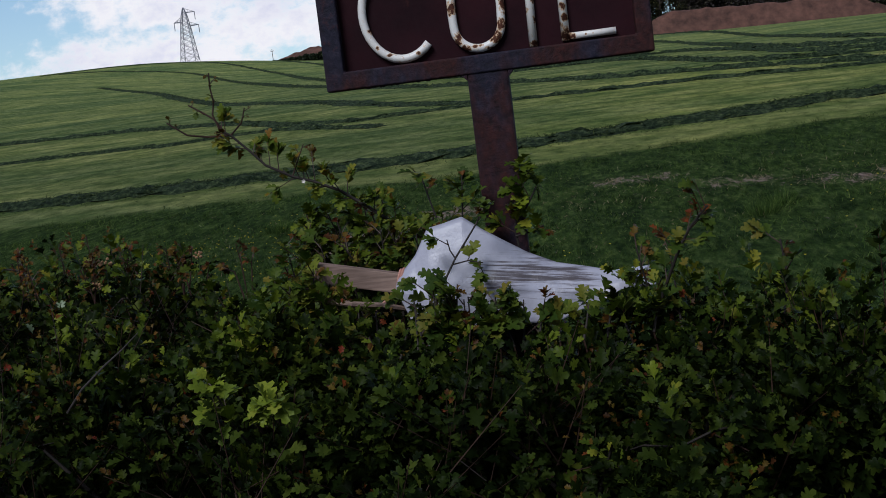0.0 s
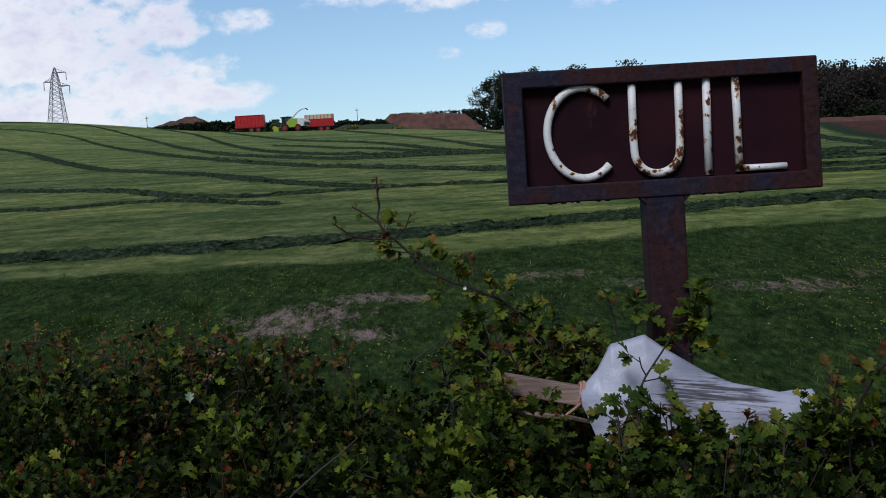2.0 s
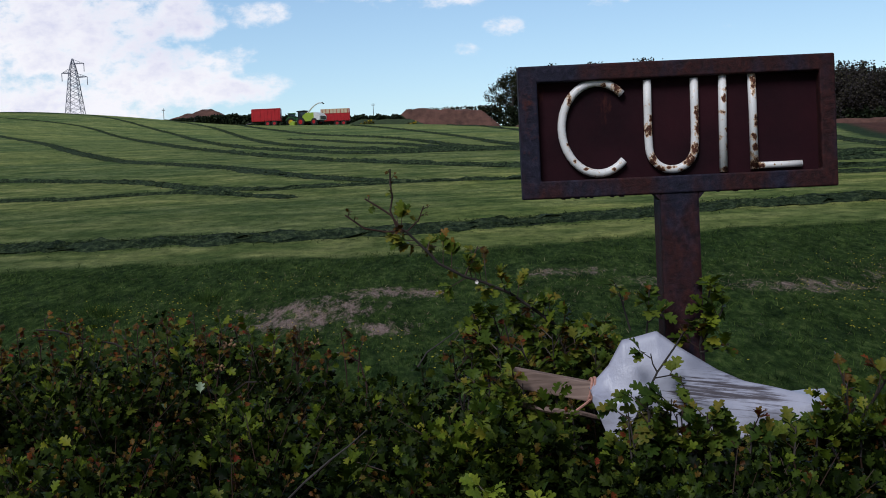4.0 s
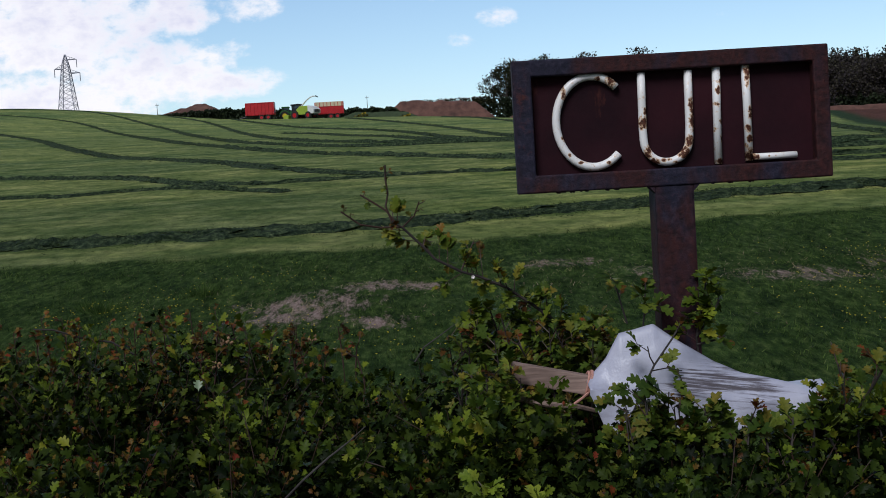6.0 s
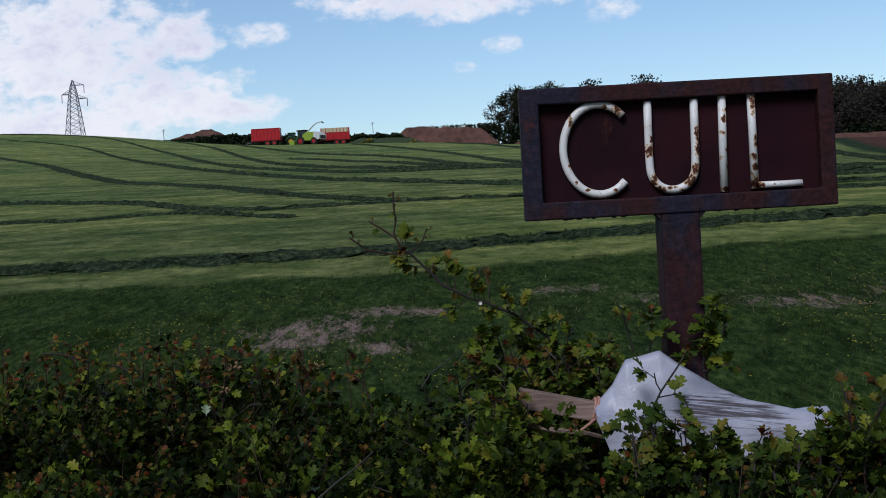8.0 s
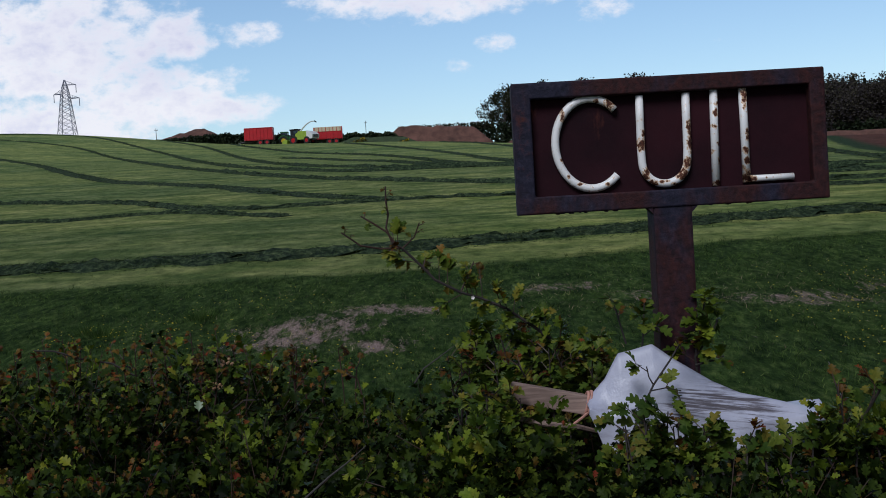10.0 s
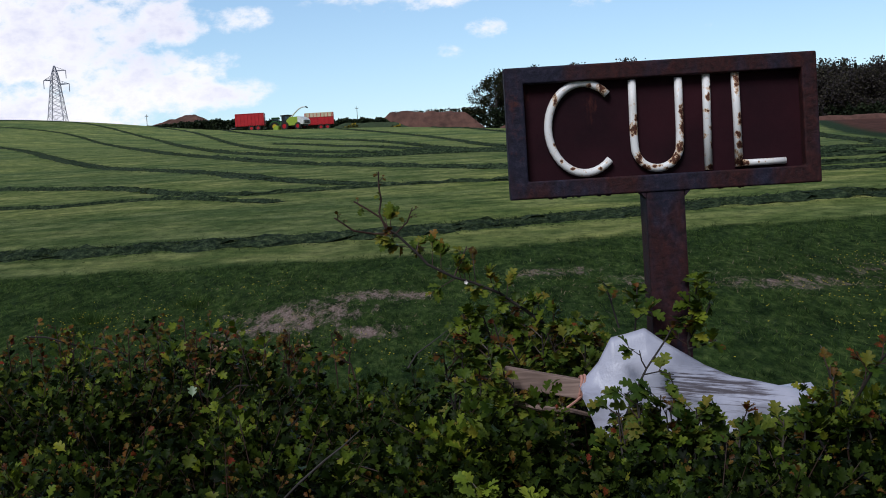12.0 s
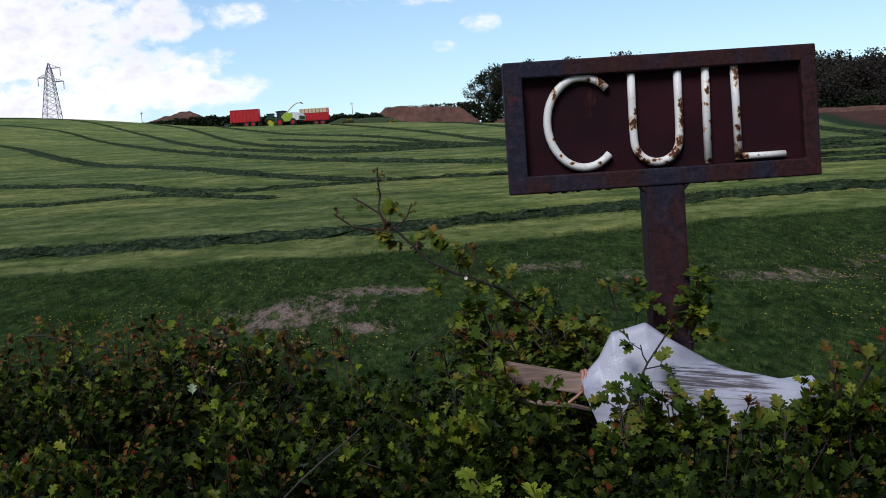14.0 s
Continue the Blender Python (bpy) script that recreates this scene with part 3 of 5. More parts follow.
def height(x, y):
    """The lie of the land: verge, dip behind the hedge, the rising field, the crest and what falls away behind it."""
    x, y = np.asarray(x, float), np.asarray(y, float)
    f = smooth_interp(y, [-60, -8, 1.2, 4, 12.6, 23, 47, 205, 218, 240, 300, 600, 4500], [-0.3, 0, 0, -0.7, 0.19, 1.33, 3.4, 15.9, 16.7, 16.3, 15.5, 6, -20], np.clip(y * 0.03, 0.4, 5))
    tilt = smooth_interp(x, [-300, -75, -56, -44, -33, -12, 4, 15, 79, 90, 300], [8.4, 6.1, 4.2, 2.5, 1.35, 0.65, -0.1, -1.2, -4.6, -5.2, -9], 6)
    k = np.clip((y - 25) / 190, 0, 1) * np.clip((900 - y) / 600, 0, 1)
    roll = 0.35 * np.sin(x * 0.07 + y * 0.045) * np.clip((y - 30) / 60, 0, 1) * np.clip((190 - y) / 60, 0, 1)
    bumps = 0.05 * np.sin(x * 1.9 + 0.6 * y) * np.sin(y * 1.3 - 0.4 * x) * np.clip((y - 3) / 4, 0, 1) * np.clip((18 - y) / 4, 0, 1)
    hill = 56 * np.exp(-((x + 240) / 260) ** 2) * np.clip((y - 330) / 400, 0, 1) * np.clip((1500 - y) / 500, 0, 1)
    return f + tilt * k + roll + bumps + hill


# ---- ground ----
def build_ground():
    ys = np.concatenate([np.linspace(-60, -4, 12), np.linspace(-3, 26, 150), 26 * 1.022 ** np.arange(1, 105), np.linspace(270, 900, 25), np.geomspace(950, 4500, 14)])
    us = np.linspace(-1, 1, 181)
    us = np.sign(us) * np.abs(us) ** 1.25
    Y, U = np.meshgrid(ys, us, indexing="ij")
    X = U * (30 + np.maximum(Y, 0) * 1.3)
    V = np.stack([X, Y, height(X, Y)], -1).reshape(-1, 3)
    n = len(us)
    i = (np.arange(len(ys) - 1)[:, None] * n + np.arange(n - 1)[None, :]).ravel()
    tris = np.concatenate([np.stack([i, i + 1, i + n + 1], 1), np.stack([i, i + n + 1, i + n], 1)])
    me = flat_mesh("ground", V, tris, MAT["ground"])
    me.shade_smooth()
    tagged(new("ground", me), "grassy hillside, rough pasture below a mown silage field", "ground", kind="structure")


build_ground()


def swath(points, width, tall, seed):
    """A windrow of cut grass that follows a smooth line over the field."""
    pts = [Vector((x, y, 0)) for x, y in points]
    line = []
    for i in range(len(pts) - 1):
        a, b, c, d = pts[max(i - 1, 0)], pts[i], pts[i + 1], pts[min(i + 2, len(pts) - 1)]
        n = max(4, int((c - b).length / (0.09 + 0.006 * b.y)))
        for s in range(n):
            t = s / n
            line.append(0.5 * (2 * b + (c - a) * t + (2 * a - 5 * b + 4 * c - d) * t * t + (3 * b - a - 3 * c + d) * t ** 3))
    line.append(pts[-1])
    prof = [(-0.5, -0.05), (-0.44, 0.30), (-0.34, 0.62), (-0.2, 0.88), (-0.07, 1.0), (0.07, 0.98), (0.2, 0.84), (0.34, 0.55), (0.44, 0.25), (0.5, -0.05)]
    vs, k = [], len(prof)
    r = random.Random(seed)
    for i, p in enumerate(line):
        d = line[min(i + 1, len(line) - 1)] - line[max(i - 1, 0)]
        side = Vector((d.y, -d.x, 0)).normalized()
        w = width * (0.9 + 0.55 * noise.noise(Vector((p.x * 1.3 + p.y * 0.35, seed, 0))) + r.uniform(-0.22, 0.22))
        t = tall * (0.62 + 0.4 * noise.noise(Vector((p.x * 1.7 + p.y * 0.4, seed, 7))) + r.uniform(-0.18, 0.25))
        if i in (0, len(line) - 1):
            w, t = w * 0.4, t * 0.2
        for u, z in prof:
            q = p + side * (u * w + r.uniform(-0.09, 0.09) * width)
            vs.append((q.x, q.y, float(height(q.x, q.y)) + z * t + r.uniform(-0.32, 0.42) * tall * max(z, 0)))
    fs = [(i * k + j, i * k + j + 1, (i + 1) * k + j + 1, (i + 1) * k + j) for i in range(len(line) - 1) for j in range(k - 1)]
    ob = thing("windrow", "long dark green windrow of cut grass on the mown field", "windrow", group="windrows on the field", kind="stuff")
    part("cut_grass", Shape().add(vs, fs), MAT["swath_bed"], ob)
    # loose stalks
    n = min(26000, int(len(line) * (130 if points[1][1] < 25 else 30)))
    idx = rng.integers(0, len(line) - 1, n)
    L = np.array([tuple(p) for p in line])
    P = L[idx] + (L[idx + 1] - L[idx]) * rng.random((n, 1))
    D = L[np.minimum(idx + 1, len(L) - 1)] - L[idx]
    S = np.stack([D[:, 1], -D[:, 0], np.zeros(n)], 1)
    S /= np.linalg.norm(S, axis=1, keepdims=True)
    u = rng.normal(0, 0.31, n)
    P = P + S * (u * width)[:, None]
    P[:, 2] = height(P[:, 0], P[:, 1]) + tall * np.clip(1 - (u * 2) ** 2, 0, 1) * rng.random(n)
    A = rng.normal(0, 1, (n, 3))
    A[:, 2] = np.abs(A[:, 2]) * 0.35
    size = (0.055 + 0.0006 * P[:, 1]) * rng.uniform(0.6, 1.5, n)
    T = [(x * 0.16, y, z) for x, y, z in BLADE]
    part("loose_stalks", flat_mesh("loose_stalks", *scatter(T, BLADE_TRIS, P, A, rng.normal(0, 1, (n, 3)), size), MAT["swath"]), None, ob)


kb = Mat("windrow_bed", 0.95, spec=0.1)
kb.color(kb.ramp(kb.noise(10, 6, 0.75, (0.8, 0.5, 1)), [(0.36, (0.006, 0.013, 0.008)), (0.48, (0.024, 0.042, 0.022)), (0.58, (0.066, 0.095, 0.046)), (0.70, (0.16, 0.19, 0.10))]))
MAT["swath_bed"] = kb.bump(kb.noise(22, 5, 0.7), 0.9, 0.08).m
swath([(-16, 19.9), (-11, 20.2), (-8.9, 20.1), (-7.2, 20.0), (-5.6, 20.1), (-4.5, 20.0), (-2.7, 20.0), (-1.1, 20.1), (0.6, 20.5), (2.7, 20.9), (4.2, 21.2), (5.7, 21.9), (7.2, 21.8), (8.7, 22.2), (10, 21.6), (14, 22.4)], 1.25, 0.13, 1)
swath([(-84, 190), (-75, 201), (-68, 206), (-60.1, 206), (-50.9, 192), (-40.6, 169), (-30.6, 140.5), (-18.1, 92), (-13.3, 75.3), (-9.9, 66.9), (-5.9, 58.6), (-3.0, 54.8), (-0.4, 55.3), (2.6, 55.1), (4.6, 53), (5.8, 46.4), (7.1, 40.1), (9.2, 36.7), (12.5, 35.6), (17, 36)], 0.85, 0.17, 2)
swath([(-80, 188), (-65, 180), (-53.2, 169.9), (-45.1, 155.7), (-33.8, 126.3), (-23.6, 95.6), (-17.5, 77.6), (-13.9, 68.5), (-8.5, 55.9), (-5.0, 48.8), (-1.5, 44), (2.5, 38.9), (4.7, 37.3), (7.8, 34.2), (9.9, 31.9), (13.6, 31.8), (18, 31)], 0.8, 0.16, 3)
# this windrow also stands in for the shade of a dip in the slope
swath([(-50, 128), (-42.1, 114.7), (-34.9, 101.2), (-25.3, 77.8), (-19.5, 64.1), (-16.1, 56.7), (-11.8, 50.3), (-8.4, 44.8), (-5.5, 39.2), (-2.8, 35.2), (-1.5, 33.7)], 1.1, 0.10, 4)
swath([(-6.0, 32.9), (-4.8, 32.9), (-2.7, 33.2), (-1.3, 33.5), (0.8, 33.1), (2.5, 32.7), (4.1, 32.5), (5.7, 31.9), (7.8, 30.7), (12, 29.4), (18, 28.6)], 0.75, 0.11, 5)
swath([(-24, 45), (-16.9, 42.9), (-14.2, 41.1), (-11.1, 38.9), (-8.8, 35.6), (-7.2, 33.8), (-5.7, 33.1)], 0.8, 0.13, 6)
swath([(-22, 33.5), (-13.4, 32.9), (-11.6, 32.2), (-10.3, 32.8), (-8.3, 33.1), (-6.8, 31.9), (-5.5, 30.4), (-4.4, 29.3)], 0.62, 0.10, 7)
swath([(-49, 213), (-44.5, 206), (-35.3, 184.8), (-23.4, 138.6), (-12.5, 86.6), (-9.5, 75), (-6.6, 67.3), (-4.3, 63.3), (-1.7, 59.4), (1.3, 59.6), (4.1, 58.7), (7.4, 60), (9, 51.8), (9.6, 42.8), (11.5, 38.8), (15, 37.8)], 0.85, 0.17, 8)
swath([(-34.5, 208), (-25.9, 175.5), (-17.4, 145.7), (-13.5, 134.5), (-8.8, 123.7), (-4.8, 112.8), (-1.3, 94.5), (0.9, 67.5), (2.3, 60.5)], 0.9, 0.18, 9)
swath([(-14.4, 114), (-9.4, 100.8), (-5.5, 84.8), (-2.8, 77.2), (-0.5, 65.7), (0.8, 62.4)], 1.1, 0.15, 10)
swath([(-13, 192), (-8.1, 163.8), (-2.9, 139.4), (0.9, 121), (3.6, 99.9), (4.3, 76.3), (4.7, 62.5)], 0.85, 0.17, 11)
swath([(3, 196), (6.5, 165), (8.1, 139.9), (10.5, 120), (12.4, 97), (11.3, 70.1), (10.1, 52.5), (10.6, 46.4), (12.9, 42.1), (18, 40)], 0.85, 0.17, 12)
swath([(16, 165), (18.3, 126.6), (18.2, 107.9), (17.1, 78.4), (14.3, 52.3), (15, 46)], 0.85, 0.17, 13)
swath([(31, 92), (27, 77), (24.1, 66.9), (20.5, 53.8), (18.3, 43.7), (17.6, 40)], 0.8, 0.15, 14)



def blades(name, label, n, x0, x1, y0, y1, size, width, mat, lean, where=None):
    P = np.stack([rng.uniform(x0, x1, n), rng.uniform(y0, y1, n), np.zeros(n)], 1)
    # tussocks: pull the blades towards scattered centres
    c = np.stack([rng.uniform(x0, x1, n // 28), rng.uniform(y0, y1, n // 28)], 1)
    pull = rng.random(n) < 0.75
    P[pull, :2] = c[rng.integers(0, len(c), pull.sum())] + rng.normal(0, 0.10, (pull.sum(), 2))
    if where is not None:
        P = P[where(P[:, 0], P[:, 1])]
    n = len(P)
    P[:, 2] = height(P[:, 0], P[:, 1]) - 0.01
    A = np.stack([rng.normal(0, lean, n), rng.normal(0, lean, n), np.ones(n)], 1)
    T = [(x * width, y, z) for x, y, z in BLADE]
    ob = new(name, flat_mesh(name, *scatter(T, BLADE_TRIS, P, A, rng.normal(0, 1, (n, 3)), size * rng.uniform(0.5, 1.5, n)), mat))
    return tagged(ob, label, "grass", kind="stuff")


def edge_of_cut(x):
    return 17.2 + np.clip(0.25 * x, 0, 1.2)


def thin_patch(x, y):
    d = np.full(len(x), 9.0)
    for cx, cy, rx, ry in ((-2.45, 12.4, 0.85, 1.0), (-1.55, 13.5, 0.5, 0.45), (-0.9, 13.4, 0.4, 0.3), (-1.3, 11.2, 0.4, 0.3), (1.3, 14.5, 0.75, 0.5), (2.6, 13.5, 0.7, 0.5), (4.4, 12.6, 1.3, 0.6)):
        d = np.minimum(d, ((x - cx) / rx) ** 2 + ((y - cy) / ry) ** 2)
    return d


blades("pasture_grass", "dark green rough grass between hedge and mown field", 120000, -9, 10, 3, 20.5, 0.058, 0.12, MAT["grass"], 0.9,
       lambda x, y: (y < edge_of_cut(x) + rng.normal(0, 0.25, len(x))) & (rng.random(len(x)) < np.clip(thin_patch(x, y) * 0.6 - 0.15, 0.01, 1)))
blades("dry_grass", "dead straw-coloured grass lying in thin patches", 34000, -5.5, 10, 9.5, 15.8, 0.055, 0.13, MAT["pale_grass"], 1.6,
       lambda x, y: rng.random(len(x)) < np.maximum(np.clip(1.3 - thin_patch(x, y), 0.06, 1) * 0.8, np.where(x > 0.3, 0.30, 0.12) * np.exp(-((y - 13.4) / 1.1) ** 2)))
blades("stubble_grass", "pale green short stubble of the mown field", 60000, -12, 12, 16, 30, 0.035, 0.14, MAT["stubble"], 0.9,
       lambda x, y: y > edge_of_cut(x) - 0.1)


blades("tufted_grass", "darker tufts of longer grass in the pasture", 34000, -9, 10, 5, 19, 0.085, 0.08, MAT["tuft"], 0.8,
       lambda x, y: (y < edge_of_cut(x) - 0.3) & (np.sin(x * 2.3 + 1.7 * y) * np.sin(y * 2.9 - 1.1 * x) > 0.1) & (thin_patch(x, y) > 1.3))


blades("cut_edge_grass", "longer dark grass left standing along the cut", 9000, -9, 9.5, 16.6, 19.0, 0.075, 0.08, MAT["tuft"], 0.7,
       lambda x, y: (np.abs(y - edge_of_cut(x) + 0.15) < 0.28) & (np.sin(x * 5.1) * np.sin(x * 1.7 + 1) > -0.25))


def buttercups():
    n = 620
    cs = np.array([(-4.2, 11.5), (-3.4, 10.8), (-1.6, 10.2), (-0.7, 9.8), (-4.0, 13.0), (4.6, 10.2), (5.6, 13.6), (5.2, 12.0), (6.2, 11.0), (-2.2, 9.6), (5.9, 12.4), (4.9, 11.2), (6.4, 13.9), (-5.2, 12.2), (-3.0, 14.2), (4.9, 9.6), (4.8, 9.8), (-4.1, 11.9), (-4.6, 12.4)])
    P = cs[rng.integers(0, len(cs), n)] + rng.normal(0, 0.7, (n, 2))
    z = height(P[:, 0], P[:, 1])
    heads, stems = Shape(), Shape()
    for (x, y), h in zip(P, z):
        t = rng.uniform(0.05, 0.12)
        a0, r = rng.uniform(0, 6.3), rng.uniform(0.009, 0.014)
        c = (x, y - 0.02, h + t)
        ring = [(x + r * math.cos(a0 + 1.257 * i), y - 0.02 + r * math.sin(a0 + 1.257 * i), h + t + 0.010) for i in range(5)]
        heads.add([c] + ring, [(0, 1 + i, 1 + (i + 1) % 5) for i in range(5)])
        stems.tube([(x, y, h - 0.01), (x, y - 0.01, h + t * 0.6), c], [0.002, 0.0015, 0.0012], 3, False)
    ob = thing("buttercups", "small yellow buttercups standing in the pasture", "flowers", kind="stuff")
    part("petals", heads, MAT["petal"], ob)
    part("stems", stems, MAT["stem"], ob)


buttercups()


def tussock(x, y, seed):
    r = np.random.default_rng(seed)
    n = 420
    P = np.stack([x + r.normal(0, 0.10, n), y + r.normal(0, 0.10, n), np.zeros(n)], 1)
    P[:, 2] = height(P[:, 0], P[:, 1]) - 0.02
    A = np.stack([(P[:, 0] - x) * 4 + r.normal(0, 0.2, n), (P[:, 1] - y) * 4 + r.normal(0, 0.2, n), np.ones(n)], 1)
    T = [(a * 0.03, b, c) for a, b, c in BLADE]
    ob = new("grass_tussock", flat_mesh("grass_tussock", *scatter(T, BLADE_TRIS, P, A, r.normal(0, 1, (n, 3)), 0.20 * r.uniform(0.5, 1.2, n)), MAT["grass"]))
    tagged(ob, "tall dark tuft of rush-like grass in the pasture", "grass", group="grass tussocks", kind="stuff")


for i, (x, y) in enumerate(((-5.0, 12.7), (2.8, 11.6), (2.55, 11.2), (-5.3, 13.1), (-3.9, 13.6))):
    tussock(x, y, 40 + i)


# ---- the sign ----
def build_sign():
    s = thing("place_name_sign", "rusted iron sign on a square post, white welded rod letters", "sign", (0, 0, 0))
    D = 0.045
    plate = Shape().box(-0.36, 0.36, D - 0.014, D - 0.006, 1.535, 1.80)
    part("back_panel", plate, MAT["panel"], s, "dark maroon painted steel plate")
    ring = bmesh.new()
    outer, inner = [(-0.4, 1.5), (0.4, 1.5), (0.4, 1.835), (-0.4, 1.835)], [(-0.352, 1.545), (0.360, 1.545), (0.360, 1.793), (-0.352, 1.793)]
    rows = [[ring.verts.new((x, y, z)) for x, z in loop] for loop, y in ((outer, 0.0), (inner, 0.0), (inner, D), (outer, D))]
    for a, b in ((0, 1), (1, 2), (2, 3), (3, 0)):
        for i in range(4):
            ring.faces.new((rows[a][i], rows[a][(i + 1) % 4], rows[b][(i + 1) % 4], rows[b][i]))
    bmesh.ops.recalc_face_normals(ring, faces=ring.faces[:])
    sharp = [e for e in ring.edges if len(e.link_faces) == 2 and e.calc_face_angle() > 0.5]
    bmesh.ops.bevel(ring, geom=sharp, offset=0.0045, segments=3, affect="EDGES", profile=0.5)
    me = bpy.data.meshes.new("frame")
    ring.to_mesh(me)
    ring.free()
    me.materials.append(MAT["rust"])
    part("frame", me, None, s, "rusted iron box-section frame")
    # flakes of rust along the lower edge
    r = random.Random(5)
    for i in range(16):
        x, w = r.choice((r.uniform(-0.30, -0.06), r.uniform(0.06, 0.20))), r.uniform(0.003, 0.012)
        h = r.uniform(0.001, 0.0038)
        part("rust_flake", Shape().add([(x - w, 0.004, 1.503), (x + w, 0.004, 1.503), (x + w * 0.5, 0.006, 1.5 - h), (x - w * 0.4, 0.006, 1.5 - h * 0.8), (x - w, 0.016, 1.503), (x + w, 0.016, 1.503), (x + w * 0.5, 0.013, 1.5 - h), (x - w * 0.4, 0.013, 1.5 - h * 0.8)],
                                           [(0, 3, 2, 1), (4, 5, 6, 7), (2, 3, 7, 6), (0, 4, 7, 3), (1, 2, 6, 5)]), MAT["rust"], s)
    part("post", Shape().box(-0.054, 0.046, 0.004, 0.094, -0.35, 1.506, 0.007), MAT["rust"], s, "rusty square box-section post")
    for x, d in ((-0.054, -1), (0.046, 1)):
        part("weld", Shape().add([(x, 0.004, 1.5), (x + d * 0.014, 0.004, 1.5), (x, 0.004, 1.485), (x, 0.040, 1.5), (x + d * 0.014, 0.040, 1.5), (x, 0.040, 1.485)],
                   [(0, 1, 2), (3, 5, 4), (0, 2, 5, 3), (1, 4, 5, 2), (0, 3, 4, 1)]), MAT["rust"], s)
    R, y = 0.0105, D - 0.024
    c = []
    for i in range(29):
        a = radians(46 + (313 - 46) * i / 28)
        c.append((-0.201 + 0.092 * math.cos(a), y, 1.674 + 0.115 * math.sin(a)))
    part("letter_c", Shape().tube(c, R, 10), MAT["letter_c"], s, "white painted rod letter C, chipped", True)
    u = [(-0.072, y, 1.789), (-0.073, y, 1.72), (-0.074, y, 1.65)] + [(-0.015 - 0.058 * math.cos(radians(a)), y, 1.618 - 0.057 * math.sin(radians(a))) for a in range(0, 181, 12)] + [(0.045, y, 1.65), (0.046, y, 1.72), (0.047, y, 1.789)]
    part("letter_u", Shape().tube(u, R, 10), MAT["letter_u"], s, "white painted rod letter U, chipped", True)
    part("letter_i", Shape().tube([(0.119, y, 1.793), (0.117, y, 1.70), (0.114, y, 1.548)], R, 10), MAT["letter_i"], s, "white painted rod letter I, chipped", True)
    ell = Shape().tube([(0.193, y, 1.793), (0.194, y, 1.70), (0.193, y, 1.552)], R, 10).tube([(0.203, y - 0.002, 1.561), (0.26, y - 0.002, 1.5605), (0.314, y - 0.002, 1.561)], 0.0085, 10)
    part("letter_l", ell, MAT["letter_l"], s, "white painted rod letter L, chipped", True)


build_sign()


# ---- plank, sheet and twine in the hedge ----
def build_plank():
    m = pose(-0.27, -0.098, 1.026, 0, 13.0, -3)
    part_ob = new("plank", Shape().box(-0.205, 0.30, -0.016, 0.016, -0.024, 0.024, 0.003, m).mesh("plank", MAT["plank"]))
    tagged(part_ob, "weathered wooden plank lying in the hedge, half wrapped", "plank")
    st = new("stick", Shape().tube([(-0.46, -0.19, 1.022), (-0.37, -0.2, 1.0), (-0.30, -0.17, 0.985), (-0.22, -0.10, 0.95)], [0.007, 0.0075, 0.007, 0.006], 7).mesh("stick", MAT["plank"]))
    tagged(st, "thin bare stick under the plank", "stick")
    loop = [(-0.268 + 0.008 * math.cos(a), -0.100 + 0.030 * math.sin(a), 1.026 + 0.030 * math.cos(a)) for a in [2 * math.pi * i / 20 for i in range(21)]]
    tw = thing("twine", "orange baler twine tied round plank and sheet", "twine")
    part("loop", Shape().tube(loop, 0.004, 6), MAT["twine"], tw)
    part("loop", Shape().tube([(x + 0.008, y * 1.02, z + 0.002) for x, y, z in loop], 0.004, 6), MAT["twine"], tw)
    part("loose_end", Shape().tube([(-0.268, -0.13, 1.01), (-0.285, -0.14, 1.0), (-0.31, -0.145, 0.985), (-0.33, -0.15, 0.97)], 0.003, 5), MAT["twine"], tw)


build_plank()


def build_sheet():
    """White woven plastic: a taut tent from a peak down to the plank, a soiled crease along it and a flap that hangs below."""
    xs = [-0.268, -0.262, -0.219, -0.184, -0.146, -0.100, -0.051, 0.043, 0.111, 0.18, 0.25, 0.33]
    top = [1.034, 1.044, 1.088, 1.148, 1.155, 1.166, 1.128, 1.066, 1.033, 1.016, 0.996, 0.970]
    bot = [1.012, 1.000, 0.880, 0.872, 0.890, 0.905, 0.915, 0.905, 0.909, 0.930, 0.962, 0.964]
    nu, nv = 120, 52
    vs = []
    for i in range(nu + 1):
        x = -0.268 + 0.598 * i / nu
        zt, zb = float(np.interp(x, xs, top)), float(np.interp(x, xs, bot))
        zc = zb + (zt - zb) * float(np.interp(x, [-0.27, -0.1, 0.05, 0.2, 0.33], [0.55, 0.46, 0.50, 0.45, 0.5]))
        for j in range(nv + 1):
            v = -1 + 2 * j / nv
            a = abs(v)
            if v < 0:
                # the far side falls behind the plank
                z, y = zt + (zb + 0.03 - zt) * a, -0.115 + 0.075 * a
            elif a < 0.5:
                z, y = zt + (zc - zt) * a * 2, -0.115 - 0.050 * (a * 2) ** 0.8
            else:
                w = (a - 0.5) * 2
                z, y = zc + (zb - zc) * w, -0.165 - 0.006 * w + 0.010 * math.sin(x * 46 + 1.0) * w
            # creases that run out from the tie, sharp on their ridges
            ang, dist = math.atan2(z - 1.03, x + 0.285), math.hypot(z - 1.03, x + 0.285)
            crease = abs(math.sin(ang * 6.5 + 0.6 + 0.6 * noise.noise(Vector((x * 7, z * 7, 1))))) ** 0.6 - 0.6
            y += 0.0055 * crease * min(1, dist * 5) * min(1, a * 3) * math.exp(-dist * 2.2)
            tug = abs(noise.noise(Vector((x * 9 + z * 6, z * 26, 4.0)))) - 0.2
            y += 0.007 * tug * min(1, a * 3) * math.exp(-((z - zc) / 0.045) ** 2)
